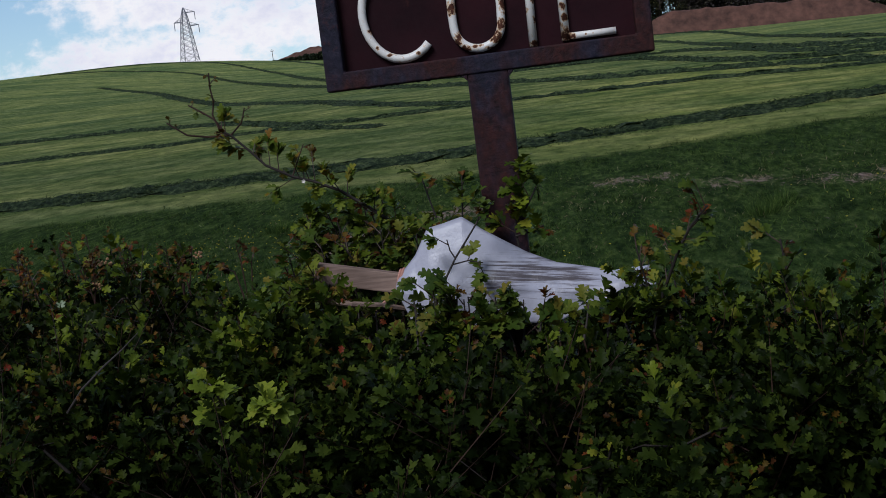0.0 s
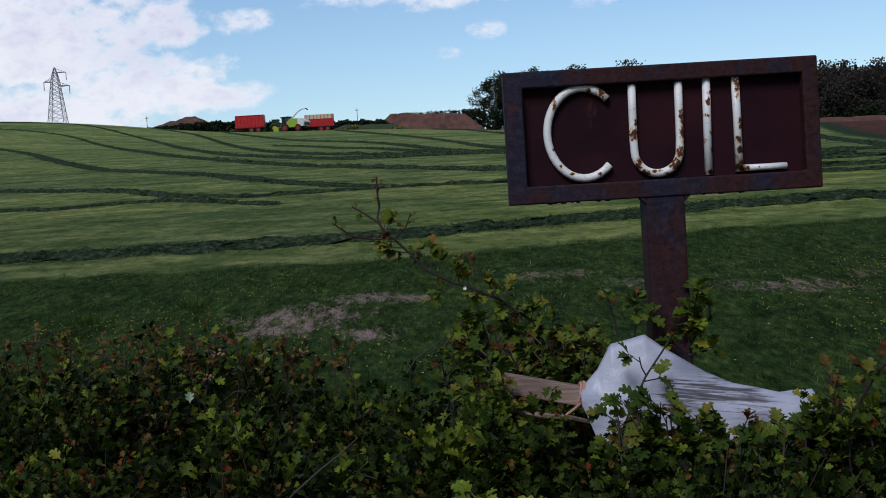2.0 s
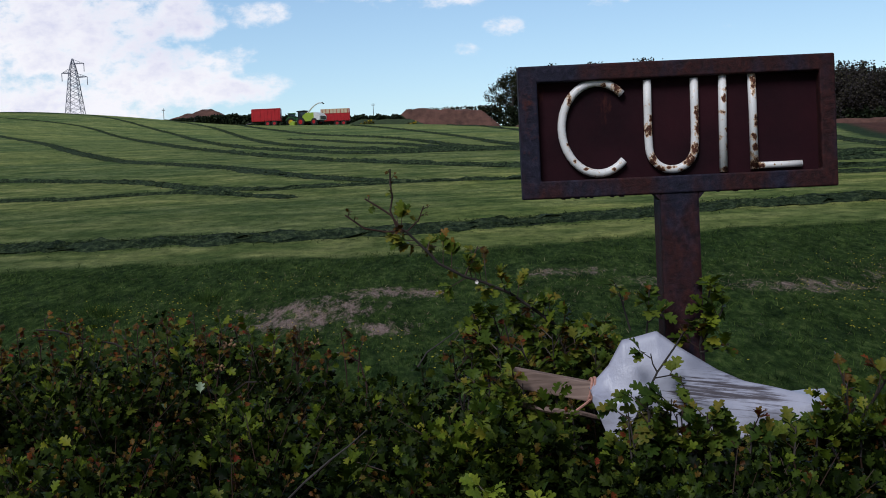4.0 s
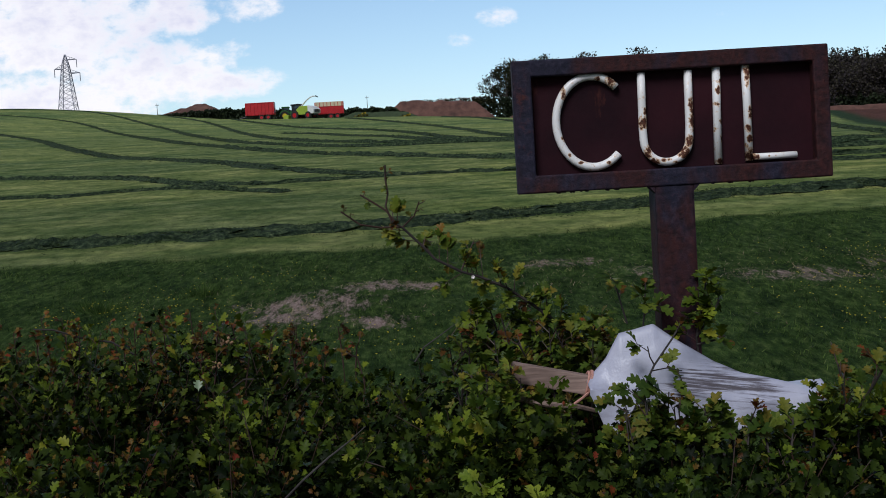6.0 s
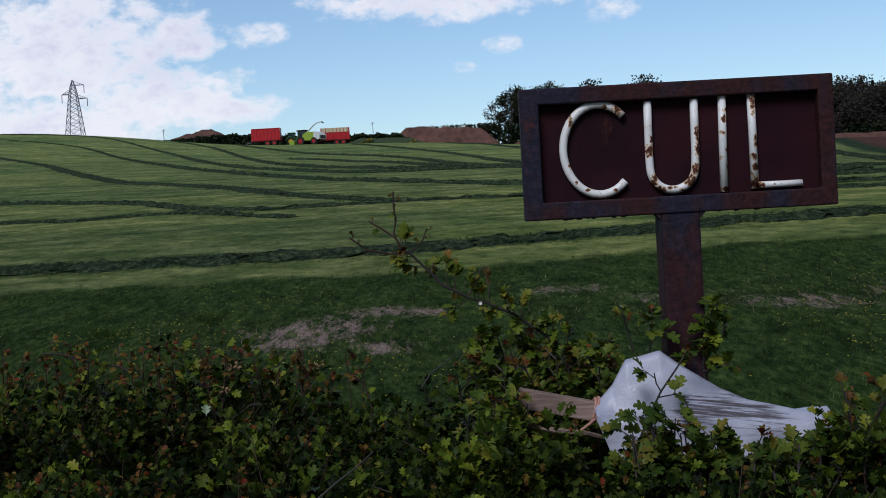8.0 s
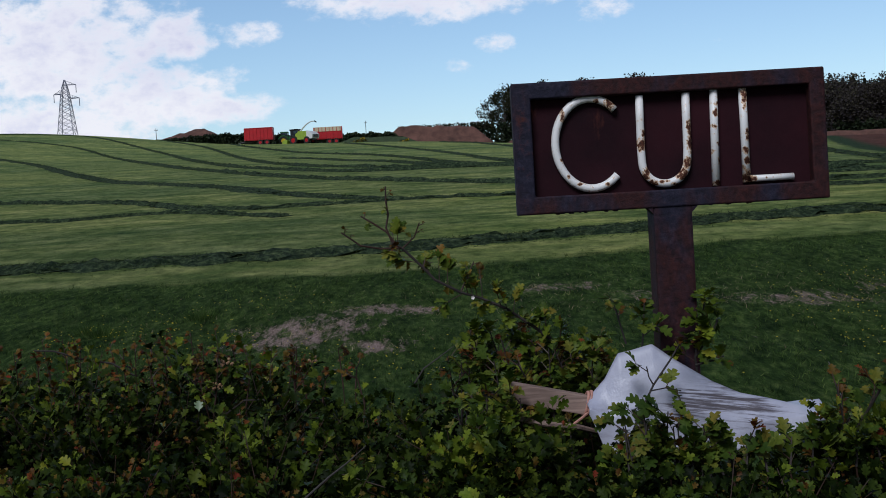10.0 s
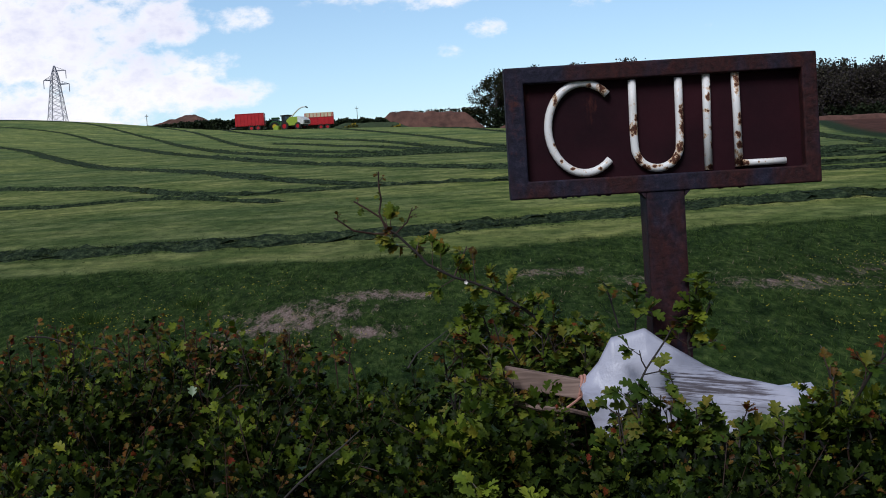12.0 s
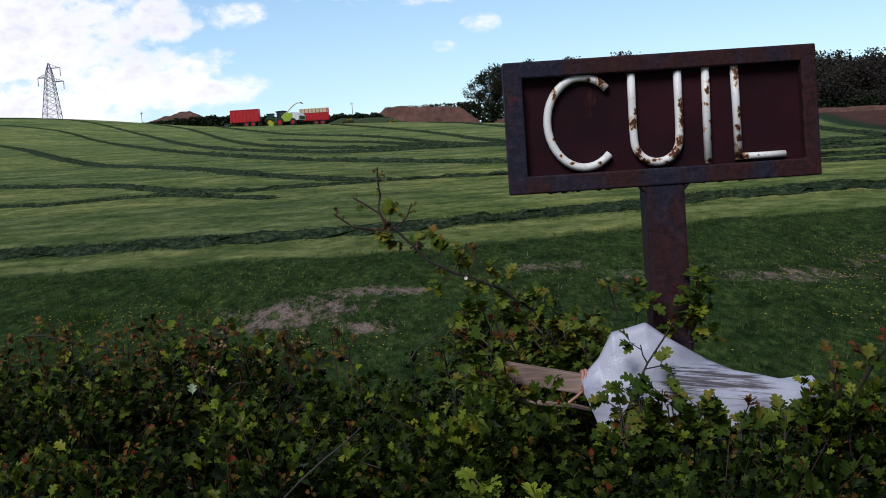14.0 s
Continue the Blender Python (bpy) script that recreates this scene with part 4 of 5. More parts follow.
            nz = noise.noise(Vector((x * 30, z * 34, v + 3))) * 0.0022
            vs.append((x, y + nz * min(1, a * 4), z + nz * a))
    fs = [(i * (nv + 1) + j, (i + 1) * (nv + 1) + j, (i + 1) * (nv + 1) + j + 1, i * (nv + 1) + j + 1) for i in range(nu) for j in range(nv)]
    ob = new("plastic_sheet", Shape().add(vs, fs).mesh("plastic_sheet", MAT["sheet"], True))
    so = ob.modifiers.new("thickness", "SOLIDIFY")
    so.thickness = 0.0015
    tagged(ob, "dirty white woven plastic sheet draped over a plank", "plastic sheet")


build_sheet()


# ---- the hawthorn hedge ----
def hedge_top(x, y):
    x, y = np.asarray(x, float), np.asarray(y, float)
    left = 0.105 * np.clip((-0.75 - x) / 0.7, 0, 1) * np.clip((y + 0.6) / 1.2, 0, 1)
    right = -0.24 * np.clip((x + 0.08) / 0.25, 0, 1) * np.clip((y + 0.12) / 0.35, 0, 1)
    mound = 0.06 * np.exp(-((x + 0.3) ** 2 + (y - 0.45) ** 2) / 0.08)
    z = 0.965 + 0.035 * y + left + right + mound + 0.028 * np.sin(x * 4.3 + 1.0) * np.sin(y * 3.7 + x) + 0.035 * np.sin(x * 10.1 - y * 5.0 + 0.8) * np.sin(x * 5.0 + y * 11.0) + 0.02 * np.sin(x * 23 + y * 17)
    z -= 0.9 * np.clip((-0.75 - y) / 0.6, 0, 1) ** 2 + 0.5 * np.clip((y - 0.9) / 0.4, 0, 1) ** 2
    return z


def shoots(n, x0, x1, y0, y1, deep):
    """Leafy shoots in the outer shell of the hedge: base, direction, length."""
    # boughs: each a dome of shoots, some standing higher than others
    m = max(20, int((x1 - x0) * (y1 - y0) * 24))
    C = np.stack([rng.uniform(x0, x1, m), rng.uniform(y0, y1, m)], 1)
    lift = rng.uniform(-0.085, 0.03, m)
    # the road face is thin, with gaps between its boughs
    C = C[rng.random(m) < np.where(C[:, 1] < -0.6, 0.62, 1.0)]
    m, lift = len(C), lift[:len(C)]
    who = rng.integers(0, m, n)
    off = rng.normal(0, 0.060, (n, 2))
    P = np.stack([C[who, 0] + off[:, 0], C[who, 1] + off[:, 1], np.zeros(n)], 1)
    P[:, 2] = hedge_top(C[who, 0], C[who, 1]) + lift[who] - 0.08 - 9.0 * (off ** 2).sum(1) - deep * rng.random(n) ** 2.2
    D = np.stack([rng.normal(0, 0.35, n) + off[:, 0] * 7, rng.normal(-0.12, 0.35, n) + off[:, 1] * 7, rng.uniform(0.35, 1.2, n)], 1)
    D /= np.linalg.norm(D, axis=1, keepdims=True)
    return P, D, rng.uniform(0.07, 0.20, n)


def leaves_on(P, D, Ln, per, size):
    n = len(P)
    idx = np.repeat(np.arange(n), per)
    k = np.tile(np.arange(per), n)
    t = ((k + rng.random(len(k)) * 0.8) / per) ** 0.5
    base = P[idx] + D[idx] * (Ln[idx] * t)[:, None]
    out = rng.normal(0, 1, (len(k), 3))
    out -= D[idx] * (out * D[idx]).sum(1, keepdims=True)
    out /= np.linalg.norm(out, axis=1, keepdims=True) + 1e-9
    ax = out * 0.95 + D[idx] * (0.15 + 0.8 * t)[:, None] + np.array([0, 0, 0.18])
    up = D[idx] * 0.5 + np.array([0, -0.35, 0.85]) + rng.normal(0, 0.65, (len(k), 3))
    sz = size * rng.uniform(0.6, 1.35, len(k)) * (1.1 - 0.45 * t ** 2)
    return base + out * 0.006, ax, up, sz, t


def build_hedge():
    h = thing("hedge", "dense hawthorn hedge with lobed green leaves and reddish tips", "hedge")
    wood = Shape()
    r = random.Random(3)
    for i in range(150):
        x, y = r.uniform(-3.2, 2.6), r.uniform(-0.8, 0.8)
        top = float(hedge_top(x, y)) - 0.16
        p = [(x + r.uniform(-0.15, 0.15), y * 0.6, float(height(x, y)) - 0.05)]
        for s in range(1, 5):
            p.append((x + r.uniform(-0.12, 0.12), y * (0.6 + 0.1 * s) + r.uniform(-0.08, 0.08), top * s / 4))
        wood.tube(p, [0.016, 0.013, 0.010, 0.007, 0.003], 5, False)
    for i in range(34):
        x, y = r.uniform(-2.6, 1.8), r.uniform(-1.1, 1.0)
        z = float(hedge_top(x, y)) - r.uniform(0.12, 0.24)
        a, l = r.uniform(0, 6.3), r.uniform(0.12, 0.4)
        p = [(x + math.cos(a) * l * s / 4 + r.uniform(-0.015, 0.015), y + math.sin(a) * l * s / 4 + r.uniform(-0.015, 0.015), z + r.uniform(-0.1, 0.25) * l * s / 4) for s in range(5)]
        wood.tube(p, [0.0035, 0.003, 0.0027, 0.002, 0.0012], 5, False)
    part("stems", wood, MAT["bark"], h, "dark brown hawthorn stems", kind="stuff")
    # shoots: outer shell near the road, then the deeper and farther parts
    P, D, Ln = shoots(4300, -2.6, 1.9, -1.25, 1.2, 0.26)
    Q, E, Ln2 = shoots(1100, -5.5, 5.0, -1.3, 1.25, 0.35)
    R, F, Ln3 = shoots(4200, -14, 13, -1.25, 1.2, 0.3)
    S, G, Ln4 = shoots(760, -0.70, 0.60, -0.85, -0.26, 0.12)
    P, D, Ln = np.concatenate([P, Q, R, S]), np.concatenate([D, E, F, G]), np.concatenate([Ln, Ln2, Ln3, Ln4])
    # keep clear of the sheet and the sign
    clear = (P[:, 0] > -0.30) & (P[:, 0] < 0.33) & (P[:, 1] > -0.23) & (P[:, 1] < 0.12)
    P[clear, 2] -= 0.14
    tw = Shape()
    for p, d, l in zip(P[:4300], D[:4300], Ln[:4300]):
        p, d = Vector(p), Vector(d)
        tw.tube([p - d * 0.04, p + d * l * 0.5, p + d * l], [0.0017, 0.0013, 0.0008], 3, False)
    part("twigs", tw, MAT["redbark"], h, "thin reddish twigs", kind="stuff")
    base, ax, up, sz, t = leaves_on(P, D, Ln, 12, 0.035)
    sz = sz * np.where(base[:, 1] < -0.5, 0.92, 1.0)
    tip = np.repeat(rng.random(len(P)) < np.where(P[:, 0] < -1.0, 0.36, 0.14), 12) & (t > 0.72)
    # fresh leaves, coloured lighter to paint light onto the hedge's outermost shoots
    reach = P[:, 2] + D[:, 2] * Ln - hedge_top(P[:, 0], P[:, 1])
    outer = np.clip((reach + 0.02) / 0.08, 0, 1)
    lit_fresh = np.repeat(rng.random(len(P)) < 0.03 + np.where(P[:, 1] > -0.5, 0.72, 0.42) * outer, 12) & ~tip & (t > 0.3)
    near = (~tip) & (~lit_fresh) & (base[:, 1] < -0.72) & (base[:, 1] > -1.0) & (base[:, 0] > -1.5) & (base[:, 0] < 0.7)
    pick = np.zeros(len(base), bool)
    pick[np.nonzero(near)[0][:280]] = True
    # farther along, out of the walk's sight, the leaves are simpler
    far = (base[:, 0] < -3.0) | (base[:, 0] > 2.4)
    part("far_leaves", flat_mesh("far_leaves", *scatter(PLAIN_LEAF, PLAIN_TRIS, base[far], ax[far], up[far], sz[far] * 1.5), MAT["leaf"]), None, h, kind="stuff")
    tip, lit_fresh = tip & ~far, lit_fresh & ~far
    rest = ~tip & ~lit_fresh & ~pick & ~far
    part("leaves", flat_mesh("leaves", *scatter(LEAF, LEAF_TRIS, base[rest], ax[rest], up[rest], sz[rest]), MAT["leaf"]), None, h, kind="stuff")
    part("fresh_leaves", flat_mesh("fresh_leaves", *scatter(LEAF, LEAF_TRIS, base[lit_fresh], ax[lit_fresh], up[lit_fresh], sz[lit_fresh]), MAT["outer"]), None, h, "fresh yellow-green leaves with top light in their colour", kind="stuff")
    part("young_leaves", flat_mesh("young_leaves", *scatter(LEAF, LEAF_TRIS, base[tip], ax[tip], up[tip], sz[tip] * 0.58), MAT["young"]), None, h, "small reddish-brown young leaves", kind="stuff")
    # leaves added inside the hedge to block light and darken its gaps
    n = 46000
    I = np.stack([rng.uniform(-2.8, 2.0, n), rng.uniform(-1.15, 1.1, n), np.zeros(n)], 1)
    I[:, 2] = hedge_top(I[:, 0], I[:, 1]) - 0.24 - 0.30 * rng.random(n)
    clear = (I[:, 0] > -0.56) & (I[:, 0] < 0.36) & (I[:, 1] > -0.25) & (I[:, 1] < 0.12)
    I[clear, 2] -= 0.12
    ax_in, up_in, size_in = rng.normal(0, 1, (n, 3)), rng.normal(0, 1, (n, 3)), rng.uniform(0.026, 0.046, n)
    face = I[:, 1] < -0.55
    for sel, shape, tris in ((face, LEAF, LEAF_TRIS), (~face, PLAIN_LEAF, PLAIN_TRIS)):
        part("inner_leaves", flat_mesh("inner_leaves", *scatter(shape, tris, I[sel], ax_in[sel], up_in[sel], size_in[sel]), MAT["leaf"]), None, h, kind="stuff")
    one = flat_mesh("leaf", np.array(LEAF), np.array(LEAF_TRIS), MAT["leaf_one"])
    for i in np.nonzero(pick)[0]:
        a, u = Vector(ax[i]).normalized(), Vector(up[i])
        s = a.cross(u).normalized()
        u = s.cross(a)
        ob = new("leaf", one)
        ob.parent = h
        ob.matrix_basis = Matrix.Translation(base[i]) @ Matrix((s, a, u)).transposed().to_4x4() @ Matrix.Scale(sz[i], 4)


build_hedge()


def spray(name, label, stems, leaf_size, seed, per=7, young=0.3, spread=1.0, leaf="fresh"):
    """A hawthorn branch that stands out of the hedge: stems with leaf tufts along them."""
    r = np.random.default_rng(seed)
    ob = thing(name, label, "branch")
    wood, tufts, tips = Shape(), [], []
    for pts, r0, r1, start in stems:
        pts = [Vector(p) for p in pts]
        n = len(pts)
        part("stem", Shape().tube(pts, [r0 + (r1 - r0) * i / (n - 1) for i in range(n)], 6), MAT["redtip" if young > 0.5 else "bark"], ob, "reddish young stem" if young > 0.5 else "dark thorny stem")
        if pts[0].z < 1.01:
            # the old wood that it grows from, down inside the hedge
            foot = pts[0] + Vector((r.uniform(-0.05, 0.05), r.uniform(0.0, 0.06), -r.uniform(0.22, 0.34)))
            wood.tube([foot, foot.lerp(pts[0], 0.5) + Vector((0.01, 0, 0)), pts[0]], [r0 * 0.5, r0 * 0.55, r0 * 0.6], 5, False)
        length = sum((pts[i + 1] - pts[i]).length for i in range(n - 1))
        count = max(2, int(length / 0.019))
        for q in range(count):
            f = (q + 0.5) / count
            if f < start:
                continue
            g = f * (n - 1)
            i = min(int(g), n - 2)
            p = pts[i].lerp(pts[i + 1], g - i)
            d = (pts[i + 1] - pts[i]).normalized()
            tufts.append((p, d, f))
    P, A, U, S, Yg = [], [], [], [], []
    for p, d, f in tufts:
        side = Vector(r.normal(0, 1, 3))
        side = (side - d * side.dot(d)).normalized()
        ln = r.uniform(0.012, 0.05) * spread
        e = p + (side * 0.8 + d * 0.4 + Vector((0, 0, 0.3))).normalized() * ln
        wood.tube([p, e], [0.0018, 0.001], 4, False)
        yg = r.random() < young * (0.4 + f)
        for k in range(int(r.integers(max(2, per - 3), per + 1))):
            v = Vector(r.normal(0, 1, 3)).normalized()
            P.append(p.lerp(e, r.uniform(0.5, 1.0)))
            A.append((side + v * 0.9 + Vector((0, 0, 0.35))))
            U.append(Vector((0, -0.4, 0.8)) + v * 0.3)
            S.append(leaf_size * r.uniform(0.5, 1.2) * (0.6 if yg else 1.0))
            Yg.append(yg)
    P, A, U, S, Yg = np.array(P), np.array(A), np.array(U), np.array(S), np.array(Yg)
    part("twigs", wood, MAT["redbark"], ob, "thin reddish twigs", kind="stuff")
    for nm, sel, mt in (("leaves", ~Yg, leaf), ("young_leaves", Yg, "young")):
        if sel.any():
            part(nm, flat_mesh(nm, *scatter(LEAF, LEAF_TRIS, P[sel], A[sel], U[sel], S[sel]), MAT[mt]), None, ob, kind="stuff")


B = 0.17
spray("hawthorn_branch", "long thin hawthorn branch arching up out of the hedge", [
    ([(-0.10, 0.19, 0.98), (-0.155, B, 1.039), (-0.227, B, 1.079), (-0.293, B, 1.145), (-0.366, B, 1.204), (-0.433, B, 1.254), (-0.5, B, 1.286), (-0.552, B, 1.304)], 0.0056, 0.0040, 0.15),
    ([(-0.552, B, 1.304), (-0.619, B, 1.342), (-0.655, B, 1.383), (-0.70, B, 1.43), (-0.728, B, 1.448)], 0.0040, 0.0034, 0.0)], 0.032, 11, 11, 0.2, 1.9, "spring")
spray("hawthorn_branch", "bare reddish tip of a hawthorn branch, few leaves", [
    ([(-0.728, B, 1.448), (-0.742, B, 1.49), (-0.734, B, 1.525), (-0.739, B, 1.56), (-0.737, B, 1.60)], 0.0030, 0.0022, 0.40),
    ([(-0.715, B, 1.44), (-0.742, B + 0.01, 1.478), (-0.772, B + 0.015, 1.500), (-0.809, B + 0.02, 1.524)], 0.0030, 0.0022, 0.5),
    ([(-0.70, B, 1.432), (-0.76, B, 1.434), (-0.811, B - 0.02, 1.445), (-0.861, B - 0.02, 1.483)], 0.0030, 0.0022, 0.75),
    ([(-0.70, B, 1.432), (-0.668, B, 1.46), (-0.652, B - 0.01, 1.498)], 0.0025, 0.0016, 0.3),
    ([(-0.552, B, 1.304), (-0.53, B, 1.35), (-0.512, B, 1.385)], 0.0025, 0.0015, 0.2)], 0.020, 12, 5, 0.80, 0.5, "spring")
spray("hawthorn_branch", "leafy hawthorn shoots crowding below a branch", [
    ([(-0.42, 0.2, 1.0), (-0.43, 0.18, 1.08), (-0.45, 0.17, 1.17)], 0.004, 0.002, 0.1),
    ([(-0.28, 0.3, 1.0), (-0.27, 0.3, 1.08), (-0.25, 0.28, 1.15)], 0.004, 0.002, 0.1),
    ([(-0.38, 0.3, 1.0), (-0.37, 0.32, 1.10), (-0.38, 0.33, 1.18)], 0.004, 0.002, 0.1),
    ([(-0.47, 0.25, 1.0), (-0.48, 0.25, 1.08), (-0.50, 0.22, 1.14)], 0.004, 0.002, 0.1),
    ([(-0.30, 0.12, 1.0), (-0.29, 0.10, 1.06), (-0.27, 0.08, 1.12)], 0.004, 0.002, 0.1),
    ([(-0.33, 0.25, 0.98), (-0.33, 0.22, 1.06), (-0.30, 0.2, 1.14)], 0.004, 0.002, 0.1),
    ([(-0.24, 0.2, 0.98), (-0.22, 0.18, 1.08), (-0.19, 0.15, 1.17)], 0.004, 0.002, 0.1),
    ([(-0.37, 0.1, 0.98), (-0.39, 0.06, 1.06), (-0.42, 0.04, 1.12)], 0.004, 0.002, 0.1),
    ([(-0.16, -0.1, 1.17), (-0.175, -0.1, 1.23), (-0.186, -0.1, 1.28)], 0.0025, 0.0015, 0.5),
    ([(-0.11, -0.02, 1.12), (-0.10, -0.02, 1.20), (-0.095, -0.02, 1.26)], 0.0025, 0.0015, 0.3)], 0.038, 13, 7, 0.15)
rs = random.Random(21)
spray("hawthorn_branch", "yellow-green leafy shoots crowding under a long branch", [
    ([(x, y, 1.0), (x + dx, y, 1.0 + 0.6 * (z - 1.0)), (x + 2 * dx, y - 0.01, z)], 0.003, 0.0014, 0.25) for x, y, dx, z in
    [(x0, rs.uniform(0.10, 0.30), rs.uniform(-0.025, 0.01), rs.uniform(1.06, 1.24 - 0.55 * max(0, x0 + 0.42))) for x0 in [-0.52 + 0.021 * i for i in range(18)]]], 0.036, 31, 7, 0.12, 1.2, "outer")
spray("hawthorn_branch", "dense leafy hawthorn bough beside the sheet", [
    ([(x, y, 0.92), (x + dx, y + 0.01, 1.0), (x + 2 * dx, y, z)], 0.003, 0.0015, 0.15) for x, y, dx, z in
    [(rs.uniform(-0.58, -0.14), rs.uniform(0.02, 0.38), rs.uniform(-0.02, 0.02), rs.uniform(1.03, 1.15)) for i in range(26)]], 0.036, 22, 7, 0.10, 1.2)
spray("hawthorn_branch", "leafy hawthorn shoots round the plank end", [
    ([(x, -0.20, 0.90), (x + dx, -0.19, 0.97), (x + 2 * dx, -0.18, z)], 0.003, 0.0015, 0.2) for x, dx, z in
    ((-0.515, 0.0, 1.10), (-0.50, 0.0, 1.085), (-0.455, -0.01, 1.055), (-0.43, -0.01, 1.04), (-0.41, 0.01, 1.015), (-0.36, 0.0, 0.99), (-0.32, 0.0, 0.975), (-0.53, -0.01, 1.08), (-0.475, 0.01, 1.09), (-0.435, 0.0, 1.065), (-0.49, 0.005, 1.04))], 0.034, 23, 7, 0.12, 1.1)
spray("hawthorn_branch", "leafy hawthorn shoot in front of the post", [
    ([(0.03, -0.02, 0.92), (0.03, -0.04, 1.02), (0.02, -0.05, 1.12), (0.04, -0.05, 1.20), (0.052, -0.05, 1.265)], 0.0035, 0.002, 0.45),
    ([(0.02, -0.05, 1.12), (0.055, -0.06, 1.17), (0.08, -0.06, 1.21)], 0.003, 0.002, 0.1),
    ([(0.02, -0.05, 1.10), (0.06, -0.06, 1.11), (0.09, -0.06, 1.12)], 0.003, 0.002, 0.3)], 0.042, 14, 8, 0.14, 1.2, "outer")
spray("hawthorn_branch", "thin dark twig with a few leaves across the sheet", [
    ([(-0.19, -0.235, 0.95), (-0.155, -0.22, 1.02), (-0.118, -0.205, 1.08), (-0.075, -0.20, 1.135), (-0.045, -0.19, 1.175)], 0.003, 0.002, 0.86),
    ([(-0.118, -0.205, 1.08), (-0.128, -0.205, 1.10), (-0.132, -0.205, 1.125)], 0.002, 0.0014, 0.3),
    ([(-0.128, -0.205, 1.066), (-0.09, -0.21, 1.072), (-0.055, -0.215, 1.064)], 0.002, 0.0014, 0.3)], 0.036, 24, 8, 0.12, 0.9)
spray("hawthorn_branch", "reddish upright hawthorn shoots beside the sheet", [
    ([(0.30, -0.26, 0.86), (0.335, -0.28, 0.96), (0.375, -0.34, 1.065), (0.40, -0.37, 1.11), (0.435, -0.39, 1.15)], 0.004, 0.002, 0.3),
    ([(0.31, -0.27, 0.90), (0.30, -0.29, 0.99), (0.285, -0.30, 1.07)], 0.003, 0.0015, 0.35),
    ([(0.36, -0.10, 0.86), (0.38, -0.10, 0.94), (0.375, -0.10, 1.03)], 0.003, 0.0015, 0.4),
    ([(0.33, -0.2, 0.86), (0.32, -0.22, 0.94), (0.28, -0.25, 1.0)], 0.004, 0.002, 0.2),
    ([(0.60, -0.2, 0.86), (0.62, -0.2, 0.95), (0.61, -0.2, 1.04)], 0.004, 0.002, 0.2)], 0.036, 15, 7, 0.40, 1.4)
spray("hawthorn_branch", "bright yellow-green hawthorn shoot leaning over the verge", [
    ([(-0.50, -0.66, 0.78), (-0.53, -0.72, 0.86), (-0.545, -0.74, 0.92), (-0.55, -0.75, 0.95)], 0.003, 0.002, 0.3),
    ([(-0.42, -0.66, 0.78), (-0.44, -0.72, 0.86), (-0.43, -0.74, 0.91)], 0.003, 0.002, 0.3)], 0.046, 16, 7, 0.0, 1.1, "bright")
spray("hawthorn_branch", "dense leafy hawthorn shoots in front of the sheet", [
    ([(x, -0.36, 0.89), (x + dx, -0.34, 0.92), (x + 2 * dx, -0.32, z)], 0.0035, 0.0015, 0.2) for x, dx, z in
    ((-0.30, -0.01, 0.94), (-0.25, 0.01, 0.95), (-0.19, -0.01, 1.01), (-0.14, 0.015, 1.035), (-0.10, 0.0, 1.0), (-0.05, 0.01, 1.0), (0.0, -0.01, 0.975), (0.05, 0.01, 0.96), (-0.165, 0.0, 1.03), (-0.12, -0.01, 1.04), (-0.075, 0.01, 0.96), (-0.21, 0.0, 0.99), (-0.18, 0.01, 1.01), (-0.09, 0.0, 1.005), (-0.03, 0.0, 0.99), (0.02, 0.005, 0.985),
     (0.10, 0.0, 0.93), (0.15, 0.01, 0.96), (0.20, 0.01, 0.97), (0.25, -0.01, 0.955), (0.30, 0.01, 0.95), (0.36, 0.0, 0.945))], 0.042, 18, 8, 0.06, 1.2)
rt = random.Random(41)
for x0, n in ((-2.2, 9), (-1.78, 9), (-1.40, 8), (-1.08, 6)):
    spray("hawthorn_branch", "reddish young hawthorn tips along the hedge top", [
        ([(x, y, 0.95), (x + dx, y, 1.03), (x + 2 * dx, y - 0.02, z)], 0.003, 0.0013, 0.35) for x, y, dx, z in
        [(x0 + 0.045 * i, rt.uniform(0.55, 1.02), rt.uniform(-0.02, 0.02), rt.uniform(1.13, 1.20) - 0.16 * max(0, x0 + 1.7)) for i in range(n)]], 0.032, 60 + n + int(-10 * x0), 7, 0.85, 0.8, "outer")


def small_details():
    dead = new("dead_stalk", Shape().tube([(-0.70, 0.8, 0.98), (-0.668, 0.8, 1.026), (-0.623, 0.8, 1.055), (-0.565, 0.8, 1.094)], [0.0028, 0.0025, 0.002, 0.001], 6).mesh("dead_stalk", MAT["greybark"]))
    tagged(dead, "pale dry stalk standing out of the hedge", "stalk")
    tw = new("bare_branch", Shape().tube([(-0.99, -0.42, 0.86), (-0.935, -0.45, 0.915), (-0.877, -0.45, 0.961), (-0.835, -0.45, 0.99), (-0.793, -0.45, 1.024)], [0.0028, 0.0026, 0.0023, 0.0018, 0.0010], 7).mesh("bare_branch", MAT["greybark"]))
    tagged(tw, "bare grey branch lying over the hedge leaves", "branch")
    dk = new("bare_branch", Shape().tube([(-1.95, 0.9, 1.15), (-1.885, 0.9, 1.145), (-1.795, 0.9, 1.113), (-1.694, 0.9, 1.092), (-1.62, 0.88, 1.05)], [0.0024, 0.003, 0.0034, 0.0036, 0.0036], 6).mesh("bare_branch", MAT["bark"]))
    tagged(dk, "dark bare hawthorn branch across the hedge top", "branch")
    r = random.Random(31)
